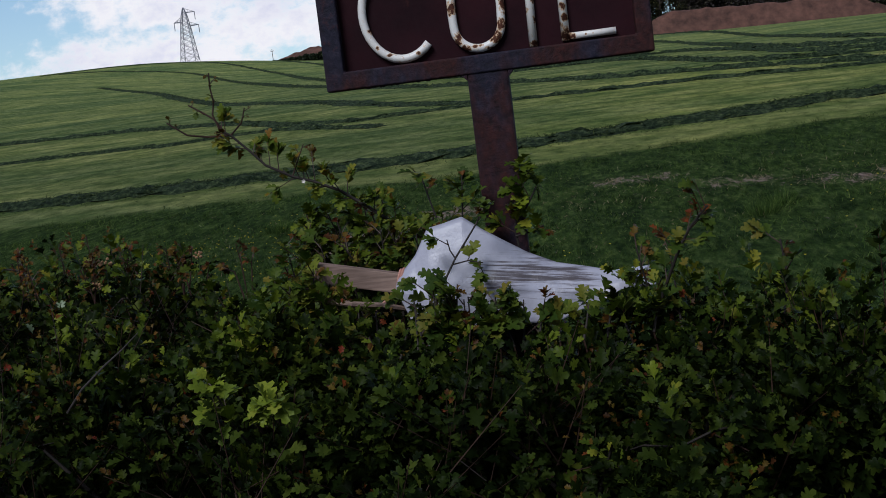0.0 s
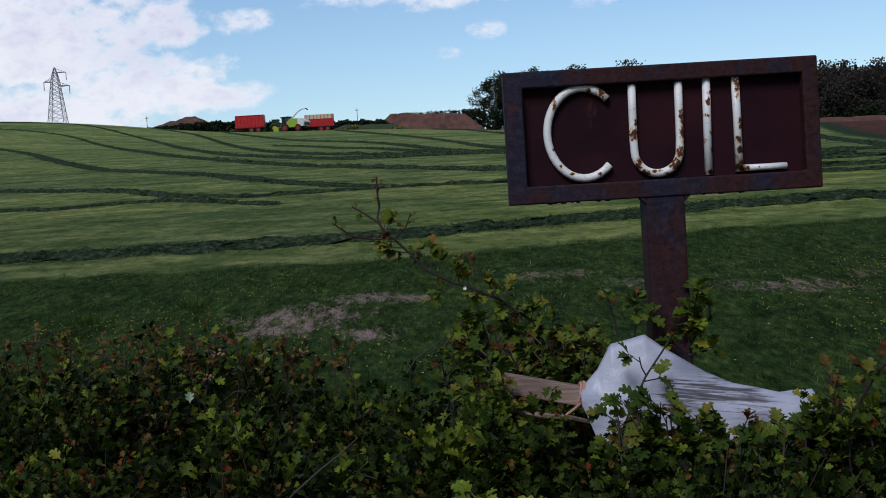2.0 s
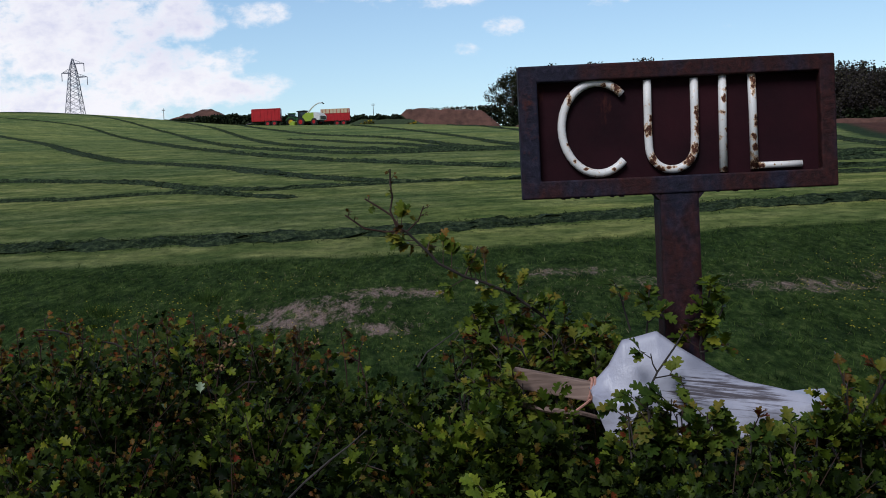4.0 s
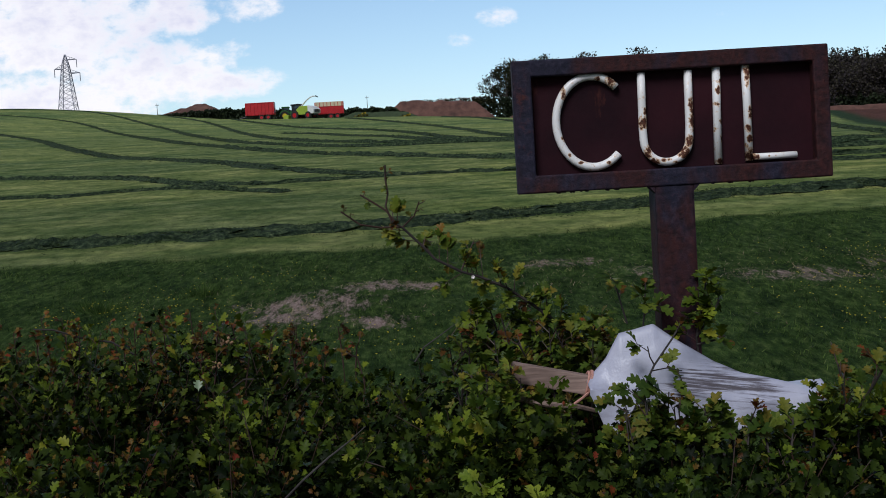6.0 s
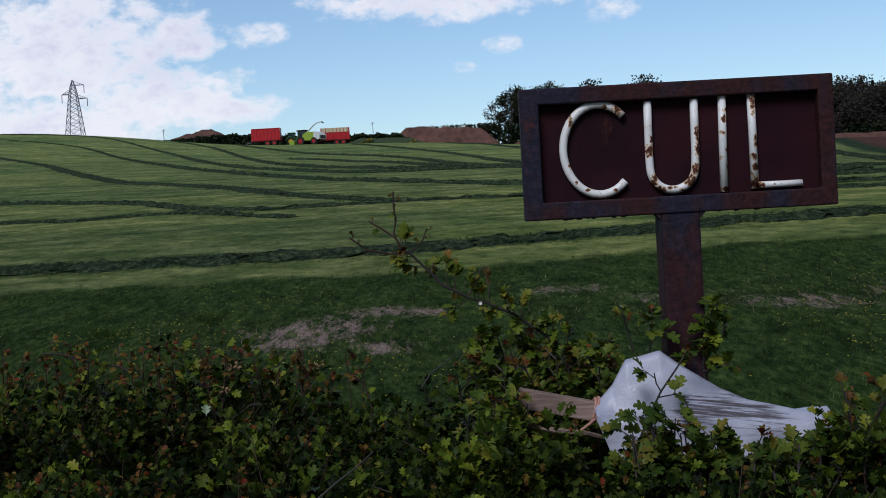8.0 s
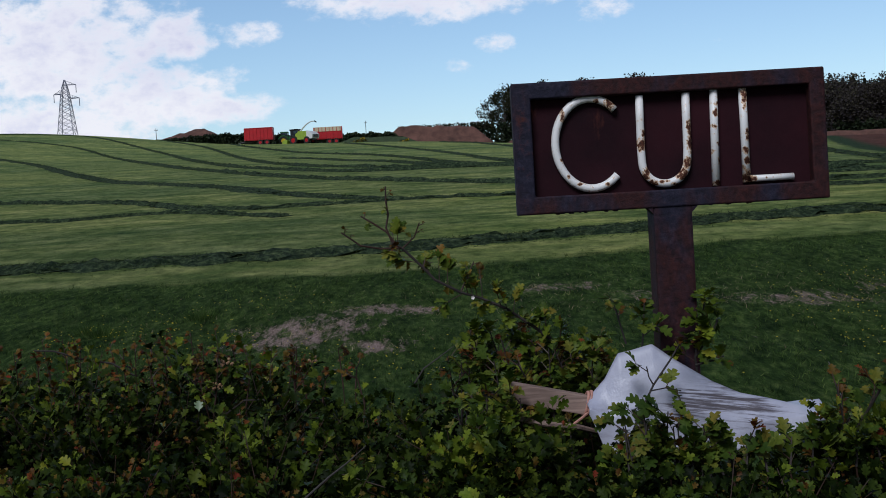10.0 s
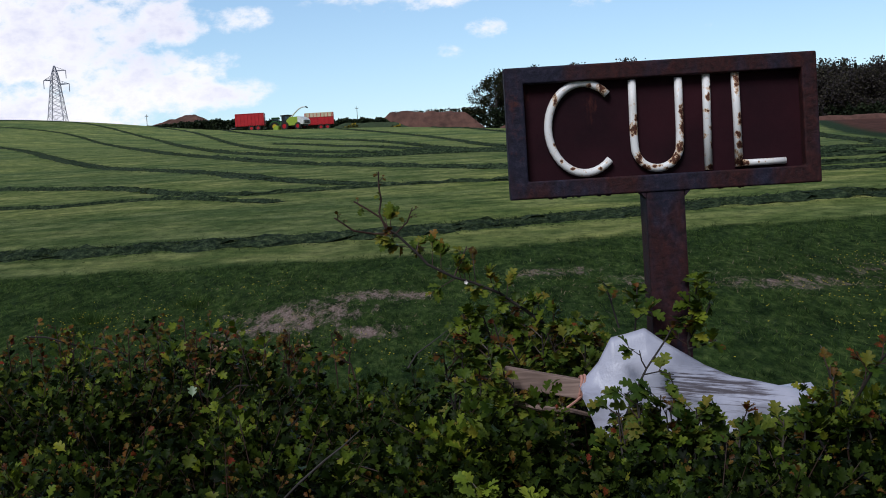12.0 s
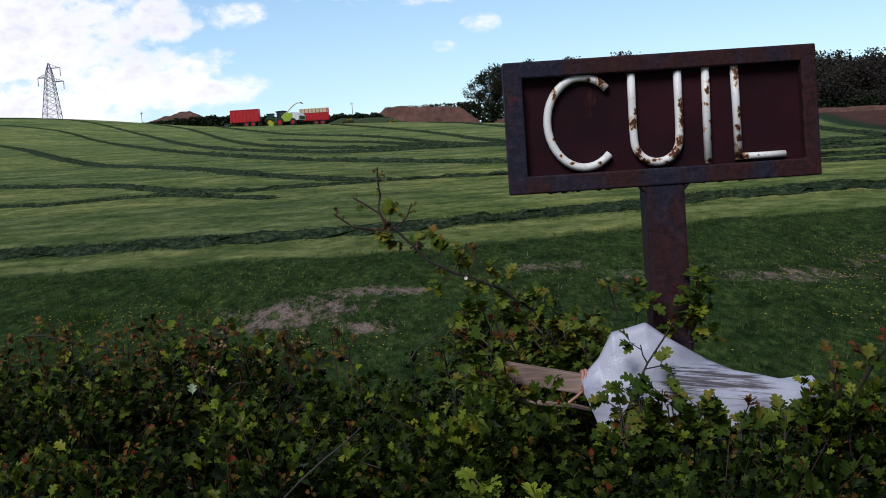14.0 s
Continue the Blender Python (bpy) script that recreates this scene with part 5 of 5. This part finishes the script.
    for x, y, z in ((-1.265, 0.6, 1.10), (-1.298, 0.6, 1.03), (-1.02, 0.75, 1.08)):
        b = thing("bud_cluster", "cluster of pinkish hawthorn flower buds", "flower buds", (x, y, z), "bud clusters")
        part("stalk", Shape().tube([(0, 0, -0.07), (0, 0, 0)], [0.002, 0.0015], 5), MAT["stem"], b)
        for i in range(14):
            p = Vector((r.uniform(-1, 1), r.uniform(-1, 1), r.uniform(-0.3, 1))) * 0.016
            bm = bmesh.new()
            bmesh.ops.create_icosphere(bm, subdivisions=1, radius=r.uniform(0.0035, 0.0055), matrix=Matrix.Translation(p))
            me = bpy.data.meshes.new("bud")
            bm.to_mesh(me)
            bm.free()
            me.materials.append(MAT["bud"])
            part("bud", me, None, b)
    fl = thing("blossom", "single white hawthorn blossom on a branch", "flower", (-0.521, 0.155, 1.289))
    for i in range(5):
        a = radians(72 * i)
        c, s = math.cos(a), math.sin(a)
        part("petal", Shape().add([(0, 0, 0), (0.003 * c - 0.003 * s, -0.002, 0.003 * s + 0.003 * c), (0.006 * c, -0.004, 0.006 * s), (0.003 * c + 0.003 * s, -0.002, 0.003 * s - 0.003 * c)], [(0, 1, 2, 3)]), MAT["blossom"], fl)
    for x, z, tilt in ((-1.40, 0.945, 75), (-1.305, 1.0, 10)):
        lf = flat_mesh("pale_leaf", np.array(LEAF) * 0.034, np.array(LEAF_TRIS), MAT["pale"])
        ob = new("pale_leaf", lf)
        ob.matrix_basis = pose(x, 0.33, z, 65, 0, tilt)
        tagged(ob, "turned-over leaf showing its pale underside", "leaf", "pale leaves")


small_details()


# ---- the crest: vehicles, soil heaps, hedgerow, poles ----
def wheel(parent, x, y, r, w, rim_mat, z=None):
    z = r if z is None else z
    ty = Shape()
    prof = [(0.55, -0.5), (0.93, -0.5), (1.0, -0.36), (1.0, 0.36), (0.93, 0.5), (0.55, 0.5)]
    n = 24
    vs = [(x + r * p * math.cos(2 * math.pi * i / n), y + w * q, z + r * p * math.sin(2 * math.pi * i / n)) for i in range(n) for p, q in prof]
    k = len(prof)
    ty.add(vs, [(i * k + j, i * k + (j + 1) % k, ((i + 1) % n) * k + (j + 1) % k, ((i + 1) % n) * k + j) for i in range(n) for j in range(k)])
    for i in range(n):
        a = 2 * math.pi * i / n
        ty.box(-0.05, 0.05, y - w * 0.5, y + w * 0.5, r * 0.97, r * 1.04, 0, Matrix.Translation((x, 0, z)) @ Matrix.Rotation(a, 4, "Y"))
    wh = new("wheel")
    wh.parent = parent
    part("tyre", ty, MAT["tyre"], wh)
    rim = Shape().tube([(x, y - w * 0.40, z), (x, y + w * 0.40, z)], r * 0.57, 20).tube([(x, y - w * 0.52, z), (x, y + w * 0.52, z)], r * 0.16, 10)
    part("rim", rim, rim_mat, wh)


def build_trailer(at, length, tall, turn, cream):
    t = thing("silage_trailer", "red high-sided silage trailer with a cream top rail" if cream else "red high-sided silage trailer on the crest", "trailer", at, turn=turn)
    L, W, z0 = length, 2.4, 0.95
    body = Shape()
    body.box(-L / 2, L / 2, -W / 2, W / 2, z0, z0 + 0.12)
    for sy in (-1, 1):
        body.box(-L / 2, L / 2, sy * W / 2 - 0.04, sy * W / 2 + 0.04, z0 + 0.12, z0 + tall)
    body.box(-L / 2, -L / 2 + 0.08, -W / 2 + 0.04, W / 2 - 0.04, z0 + 0.12, z0 + tall)
    part("body", body, MAT["red"], t)
    part("tailgate", Shape().box(L / 2 - 0.02, L / 2 + 0.07, -W / 2 - 0.03, W / 2 + 0.03, z0 + 0.05, z0 + tall + 0.08, 0.02), MAT["red"], t)
    for i in range(8):
        x = -L / 2 + 0.3 + i * (L - 0.6) / 7
        for sy in (-1, 1):
            part("rib", Shape().box(x - 0.05, x + 0.05, sy * (W / 2 + 0.08) - 0.045, sy * (W / 2 + 0.08) + 0.045, z0, z0 + tall - 0.05), MAT["red"], t)
    part("top_rail", Shape().box(-L / 2 + 0.1, L / 2 - 0.1, -W / 2 - 0.10, -W / 2 + 0.06, z0 + tall - (0.8 if cream else 0.1), z0 + tall + 0.04, 0.02), MAT["cream" if cream else "red"], t)
    part("chassis", Shape().box(-L / 2 - 0.2, L / 2, -0.5, 0.5, z0 - 0.25, z0 - 0.01), MAT["black"], t)
    part("drawbar", Shape().tube([(-L / 2 - 0.1, 0, z0 - 0.15), (-L / 2 - 1.3, 0, z0 - 0.4)], 0.12, 8), MAT["black"], t)
    part("load", Shape().box(-L / 2 + 0.1, L / 2 - 0.1, -W / 2 + 0.06, W / 2 - 0.06, z0 + 0.13, z0 + tall - 0.25, 0.1), MAT["swath_bed"], t, "chopped grass load")
    for x in (0.0, 1.25):
        for y in (-1.0, 1.0):
            wheel(t, x + 0.3, y, 0.52, 0.42, MAT["red"])


def build_tractor(at, turn):
    t = thing("tractor", "green tractor with yellow wheel rims", "tractor", at, turn=turn, scale=0.86)
    part("bonnet", Shape().profile([(0.3, 1.0), (2.4, 0.95), (2.5, 1.35), (2.35, 1.72), (0.3, 1.95)], -0.45, 0.45), MAT["green"], t)
    part("chassis", Shape().box(-0.8, 2.4, -0.35, 0.35, 0.6, 1.0, 0.05), MAT["black"], t)
    cab = Shape()
    for x, y in ((-1.1, -0.75), (-1.1, 0.7), (0.3, -0.75), (0.3, 0.7)):
        cab.box(x, x + 0.07, y, y + 0.07, 1.2, 2.75)
    cab.box(-1.15, 0.4, -0.8, 0.8, 1.1, 1.5, 0.04)
    part("cab_frame", cab, MAT["green"], t)
    part("cab_glass", Shape().box(-1.05, 0.32, -0.72, 0.72, 1.52, 2.72), MAT["glass"], t)
    part("roof", Shape().box(-1.25, 0.5, -0.85, 0.85, 2.74, 2.95, 0.06), MAT["green"], t)
    part("exhaust", Shape().tube([(0.6, -0.42, 1.8), (0.6, -0.42, 2.8)], 0.06, 8), MAT["black"], t)
    for y in (-0.8, 0.8):
        part("fender", Shape().tube([(-0.6 + 1.05 * math.cos(a), y, 0.95 + 1.05 * math.sin(a)) for a in [math.pi * (0.1 + 0.8 * i / 8) for i in range(9)]], 0.16, 6), MAT["green"], t)
        wheel(t, -0.6, y * 1.15, 0.95, 0.55, MAT["yellow"])
        wheel(t, 1.9, y * 1.1, 0.68, 0.45, MAT["yellow"])


def build_harvester(at, turn):
    t = thing("forage_harvester", "lime and white forage harvester with a raised spout", "harvester", at, turn=turn, scale=0.86)
    part("body", Shape().profile([(-0.6, 1.0), (3.0, 0.95), (3.3, 1.5), (3.2, 2.1), (2.4, 2.75), (0.3, 2.8), (-0.6, 2.2)], -1.25, 1.25), MAT["lime"], t)
    part("rear_hood", Shape().profile([(2.4, 1.0), (3.9, 1.05), (4.0, 1.9), (3.5, 2.45), (2.4, 2.82)], -1.28, 1.28), MAT["white"], t, "white engine hood")
    for z in (1.35, 1.6, 1.85):
        part("grille", Shape().box(3.98, 4.06, -0.9, 0.9, z - 0.08, z + 0.08), MAT["black"], t)
    cab = Shape()
    for x, y in ((-2.1, -0.9), (-2.1, 0.83), (-0.45, -0.9), (-0.45, 0.83)):
        cab.box(x, x + 0.08, y, y + 0.08, 1.5, 3.2)
    cab.box(-2.15, -0.35, -0.95, 0.95, 1.3, 1.75, 0.05)
    part("cab_frame", cab, MAT["black"], t)
    part("cab_glass", Shape().box(-2.05, -0.42, -0.86, 0.86, 1.76, 3.15), MAT["glass"], t)
    part("roof", Shape().box(-2.35, -0.25, -1.0, 1.0, 3.18, 3.42, 0.08), MAT["black"], t)
    part("header", Shape().profile([(-4.0, 0.25), (-2.6, 0.3), (-2.5, 1.1), (-3.1, 1.25), (-3.8, 0.9)], -1.6, 1.6), MAT["lime"], t, "lime pick-up header")
    part("feed_housing", Shape().profile([(-2.7, 0.5), (-1.2, 0.8), (-1.2, 1.4), (-2.7, 1.0)], -0.5, 0.5), MAT["black"], t)
    part("chassis", Shape().box(-1.6, 3.6, -0.7, 0.7, 0.7, 1.02), MAT["black"], t)
    arc = [(-0.25 + 4.3 * (s / 14), 0, 2.7 + 2.1 * math.sin(math.pi * 0.58 * s / 14) * (1.0 if s < 12 else 0.98)) for s in range(15)]
    part("spout", Shape().tube(arc, [0.19 - 0.006 * s for s in range(15)], 8), MAT["white"], t, "white curved discharge spout")
    part("spout_flap", Shape().box(-0.25, 0.35, -0.14, 0.14, -0.1, 0.08, 0, Matrix.Translation(arc[-1]) @ Matrix.Rotation(radians(35), 4, "Y")), MAT["black"], t)
    for y in (-1.25, 1.25):
        wheel(t, -1.0, y, 0.95, 0.6, MAT["red"])
        wheel(t, 2.5, y, 0.75, 0.5, MAT["red"])


def gz(x, y):
    return float(height(x, y))


VY = 217.0
build_trailer((-30.6, VY, gz(-30.6, VY) - 0.15), 5.3, 2.3, 0, False)
build_tractor((-26.0, VY + 4, gz(-26.0, VY + 4) + 0.1), 4)
build_harvester((-22.7, VY - 1, gz(-22.7, VY - 1) - 0.1), -30)
build_trailer((-17.9, VY + 3, gz(-17.9, VY + 3)), 5.4, 2.25, 2, True)


def build_heap(name, label, cx, cy, rx, ry, tall, seed, flat=0.0, mat="soil", kind="soil heap", skew=0.0):
    n, k = 60, 22
    vs = []
    for i in range(n + 1):
        for j in range(k + 1):
            u, v = -1 + 2 * i / n, -1 + 2 * j / k
            x, y = cx + rx * u, cy + ry * v
            d = max(0.0, 1 - max(abs(u) ** 2.2, abs(v) ** 2) ** (1 - flat))
            d *= 1 - skew + skew * u
            z = tall * min(1.0, d * (1.0 + 2.2 * flat)) + tall * 0.06 * noise.fractal(Vector((x * 0.35 + seed, y * 0.35, seed)), 0.8, 2.0, 4) * (0.3 + d)
            vs.append((x, y, gz(x, y) - 0.5 + z))
    fs = [(i * (k + 1) + j, (i + 1) * (k + 1) + j, (i + 1) * (k + 1) + j + 1, i * (k + 1) + j + 1) for i in range(n) for j in range(k)]
    tagged(new(name, Shape().add(vs, fs).mesh(name, MAT[mat])), label, kind)


build_heap("soil_heap", "long low heap of reddish-brown soil behind the crest", -50.8, 250, 10.5, 9, 8.8, 3.0, skew=0.45)
build_heap("soil_heap", "broad bank of bare reddish-brown soil", 3.6, 250, 14.2, 9, 6.3, 8.0, 0.32)
build_heap("soil_heap", "long bank of reddish-brown soil at the field's top", 46.0, 245, 33, 9, 7.4, 11.0, 0.5)
build_heap("soil_heap", "bank of reddish-brown soil below the wood", 92.0, 262, 48, 10, 6.2, 5.0, 0.5)


build_heap("grass_bank", "low dark green grassy bank in front of the soil", -8.5, 233, 10.5, 5, 2.7, 6.0, 0.15, "meadow", "bank")


def clumps(name, label, category, n, shape_fn, size, mat, parent=None):
    P = shape_fn(n)
    A = rng.normal(0, 1, (n, 3))
    me = flat_mesh(name, *scatter(CLUMP, CLUMP_TRIS, P, A, rng.normal(0, 1, (n, 3)), size * rng.uniform(0.5, 1.4, n)), mat)
    if parent is not None:
        return part(name, me, None, parent)
    return tagged(new(name, me), label, category, kind="stuff")


def hedgerow(x0, x1, y, top, ramp=4.0):
    def pts(n):
        x = rng.uniform(x0, x1, n)
        t = smooth_interp(x, [x0, x0 + ramp, x1 - 3, x1], [0.3, 1, 1, 0.6], 0.5) * (1 + 0.05 * np.sin(x * 1.7) + 0.03 * np.sin(x * 4.1))
        yy = y + rng.normal(0, 0.7, n)
        return np.stack([x, yy, height(x, yy) + t * top * rng.random(n) ** 0.7], 1)
    return pts


clumps("hedgerow", "dark clipped hedgerow behind the crest", "hedge", 22000, hedgerow(-54, -3, 236, 3.4, 13.0), 0.42, MAT["conifer"])
clumps("hedgerow", "dark hedgerow in front of the far wood", "hedge", 26000, hedgerow(10, 140, 276, 9.5, 2.0), 0.62, MAT["conifer"])
clumps("gorse", "low gorse bushes with yellow bloom", "bush", 260, hedgerow(-14.5, -11, 229, 2.6), 0.30, MAT["gorse"])
clumps("gorse", "low gorse bushes with yellow bloom", "bush", 160, hedgerow(-5.5, -2.5, 227.5, 2.0), 0.30, MAT["gorse"])
clumps("scrub", "dark scrub along the top of a soil bank", "bush", 1800, lambda n: np.stack([rng.uniform(-5, 16, n), 252 + rng.normal(0, 0.8, n), 0 * np.arange(n)], 1) * [1, 1, 0] + np.stack([np.zeros(n), np.zeros(n), 21.4 + rng.random(n) ** 2 * 1.3], 1), 0.4, MAT["crown"])


def build_pole(x, y, tall):
    z = gz(x, y)
    p = thing("utility_pole", "thin wooden utility pole with a cross arm", "utility pole", (x, y, z))
    part("pole", Shape().tube([(0, 0, -0.3), (0, 0, tall)], [0.08, 0.05], 8), MAT["trunk"], p)
    part("cross_arm", Shape().box(-0.32, 0.32, -0.03, 0.03, tall - 0.46, tall - 0.38), MAT["trunk"], p)
    for dx in (-0.28, 0.28):
        part("insulator", Shape().tube([(dx, 0, tall - 0.38), (dx, 0, tall - 0.2)], 0.05, 6), MAT["white"], p)


build_pole(-55.0, 240, 3.9)
build_pole(-11.6, 242, 6.6)
build_pole(8.6, 262, 8.4)


def build_fence(y):
    f = thing("field_fence", "thin wooden post and wire fence along the crest", "fence")
    xs = [60 + 1.9 * i for i in range(26)]
    for x in xs:
        part("post", Shape().tube([(x, y, gz(x, y) - 0.2), (x, y, gz(x, y) + 1.25)], 0.07, 6), MAT["trunk"], f)
    for h in (0.5, 0.85, 1.15):
        part("wire", Shape().tube([(x, y, gz(x, y) + h) for x in xs], 0.02, 4), MAT["steel"], f)


build_fence(222)


# ---- the pylon ----
def build_pylon():
    cx, cy, z1 = -240.5, 800.0, 113.3
    z0 = gz(cx, cy) - 0.5
    p = thing("pylon", "grey lattice steel electricity pylon with staggered arms", "pylon", (cx, cy, gz(cx, cy)))
    dz = -gz(cx, cy)

    def half(z):
        return float(np.interp(z, [z0, 76, 101, 107, z1], [7.2, 5.3, 2.7, 1.9, 0.3]))
    levels = [z0, 66, 73, 79, 84, 88.5, 92.5, 96, 99, 102, 105, 108, 110.5, z1]
    R = 0.20
    for sx, sy in ((-1, -1), (1, -1), (1, 1), (-1, 1)):
        part("leg", Shape().tube([(sx * half(z), sy * half(z), z + dz) for z in levels], R * 1.35, 4), MAT["steel"], p)
    for a, b in zip(levels, levels[1:]):
        s = Shape()
        ha, hb = half(a), half(b)
        for q in range(4):
            m = Matrix.Rotation(q * math.pi / 2, 4, "Z")
            s.tube([m @ Vector((-ha, -ha, a + dz)), m @ Vector((hb, -hb, b + dz))], R * 0.7, 4, False)
            s.tube([m @ Vector((ha, -ha, a + dz)), m @ Vector((-hb, -hb, b + dz))], R * 0.7, 4, False)
            s.tube([m @ Vector((-hb, -hb, b + dz)), m @ Vector((hb, -hb, b + dz))], R * 0.6, 4, False)
        part("bracing", s, MAT["steel"], p)
    for z, d, reach in ((109.8, 1, 7.6), (103.6, -1, 7.8), (100.6, 1, 9.4)):
        s = Shape()
        h = half(z)
        for y in (-h, h):
            s.tube([(d * h, y, z + dz), (d * reach, 0, z + dz)], R * 1.4, 4, False)
            s.tube([(d * h, y, z + 2.6 + dz), (d * reach, 0, z + dz)], R * 0.8, 4, False)
        for t in (0.3, 0.55, 0.78):
            x = d * (h + (reach - h) * t)
            s.tube([(x, 0, z + dz), (x, 0, z + 2.6 * (1 - t) + dz)], R * 0.6, 4, False)
        part("arm", s, MAT["steel"], p)
        part("insulator", Shape().tube([(d * reach, 0, z + dz), (d * reach, 0, z - 5.5 + dz)], 0.28, 6), MAT["steel"], p)


build_pylon()


# ---- the far wood ----
def build_tree(kind, tall, spread, seed, mat, n):
    r = np.random.default_rng(seed)
    label = {"open": "broadleaf tree with an open, half-leafed crown", "dense": "rounded dark broadleaf tree in a far wood", "bare": "half-bare grey-brown tree in a far wood", "conifer": "dark conifer standing in a far wood"}[kind]
    t = thing("tree", label, "tree", group="trees of the far wood")
    wood, ends = Shape(), []
    wood.tube([(0, 0, -0.4), (r.normal(0, 0.2), r.normal(0, 0.2), tall * 0.35), (r.normal(0, 0.4), r.normal(0, 0.4), tall * 0.8)], [0.40, 0.30, 0.08], 7)
    if kind == "conifer":
        z = r.uniform(0.12, 1, n) ** 0.9
        rad = spread * (1 - z) * np.sqrt(r.random(n)) * (0.75 + 0.25 * np.sin(z * 60))
        a = r.uniform(0, 6.3, n)
        P = np.stack([rad * np.cos(a), rad * np.sin(a), z * tall], 1)
        A = r.normal(0, 1, (n, 3))
    else:
        def grow(p, d, length, thick, depth):
            """A limb that bends, forks and thins out into twigs."""
            mid = p + d * length * 0.5 + Vector(r.normal(0, 0.05, 3)) * length
            e = p + d * length
            wood.tube([p, mid, e], [thick, thick * 0.8, thick * 0.55], 4, False)
            if depth == 0:
                ends.append((e, d))
                return
            for q in range(3 if depth > 1 else 4):
                nd = (d + Vector(r.normal(0, 0.55, 3)) + Vector((0, 0, 0.10))).normalized()
                grow(mid.lerp(e, r.uniform(0.2, 1.0)), nd, length * r.uniform(0.55, 0.8), thick * 0.55, depth - 1)
        for i in range(11):
            a, h = 2.4 * i + r.uniform(-0.4, 0.4), tall * (0.28 + 0.045 * i)
            d = Vector((math.cos(a), math.sin(a), 0.35 + 0.08 * i)).normalized()
            grow(Vector((0, 0, h)), d, spread * (0.62 - 0.028 * i), 0.15, 2)
        E = np.array([tuple(e) for e, d in ends])
        who = r.integers(0, len(E), n)
        P = E[who] + np.clip(r.normal(0, 1, (n, 3)), -1.8, 1.8) * (0.16 if kind == "dense" else 0.085) * spread
        A = r.normal(0, 1, (n, 3))
    part("trunk", wood, MAT["trunk"], t)
    size = {"open": 0.21, "dense": 0.30, "bare": 0.20, "conifer": 0.40}[kind]
    part("crown", flat_mesh("crown", *scatter(CLUMP, CLUMP_TRIS, P, A, r.normal(0, 1, (n, 3)), size * r.uniform(0.5, 1.4, n)), mat), None, t)
    return t


def build_wood():
    protos = [build_tree("open", 15, 5.4, 1, MAT["crown"], 9500), build_tree("dense", 13, 5.4, 2, MAT["brush"], 24000),
              build_tree("bare", 15, 5.0, 3, MAT["bare"], 2200), build_tree("conifer", 14, 2.6, 4, MAT["conifer"], 3600)]
    # along the edge of the wood: place, which tree, height
    plan = [(20.6, 280, 0, 20.3), (25.5, 285, 0, 20.5), (29.5, 280, 0, 21.0), (34, 284, 0, 20.5), (37, 285, 2, 19.5), (41.5, 281, 1, 19.5),
            (46.5, 286, 0, 20.0), (52, 282, 1, 20.5), (58, 286, 0, 19.5), (64, 283, 0, 19.5), (70, 287, 2, 19.5), (76, 284, 1, 19.5), (82, 288, 0, 20.0), (88, 284, 1, 18),
            (94, 291, 2, 21.5), (98, 292, 2, 22.0), (101, 282, 1, 20.0), (107.5, 291, 3, 21.8), (108.5, 283, 1, 20.0), (110.5, 292, 3, 22.3), (113, 291, 3, 21.5), (116, 283, 1, 20.0), (121, 292, 3, 21.8), (123, 284, 1, 20.0), (130, 287, 1, 19.5), (137, 288, 1, 20)]
    plan += [(82 + 5.5 * i, 300 + 3 * (i % 2), 1, 19.0 + (i * 7 % 5) * 0.4) for i in range(11)]
    r = random.Random(9)
    used = set()
    for x, y, k, tall in plan:
        p = protos[k]
        s = tall / (15, 13, 15, 14)[k]
        m = pose(x, y, gz(x, y) - 0.2, 0, 0, r.uniform(0, 360)) @ Matrix.Scale(s, 4)
        if k not in used:
            used.add(k)
            p.matrix_basis = m
        else:
            c = copy_thing(p, pose(0, 0, 0))
            c.matrix_basis = m


build_wood()
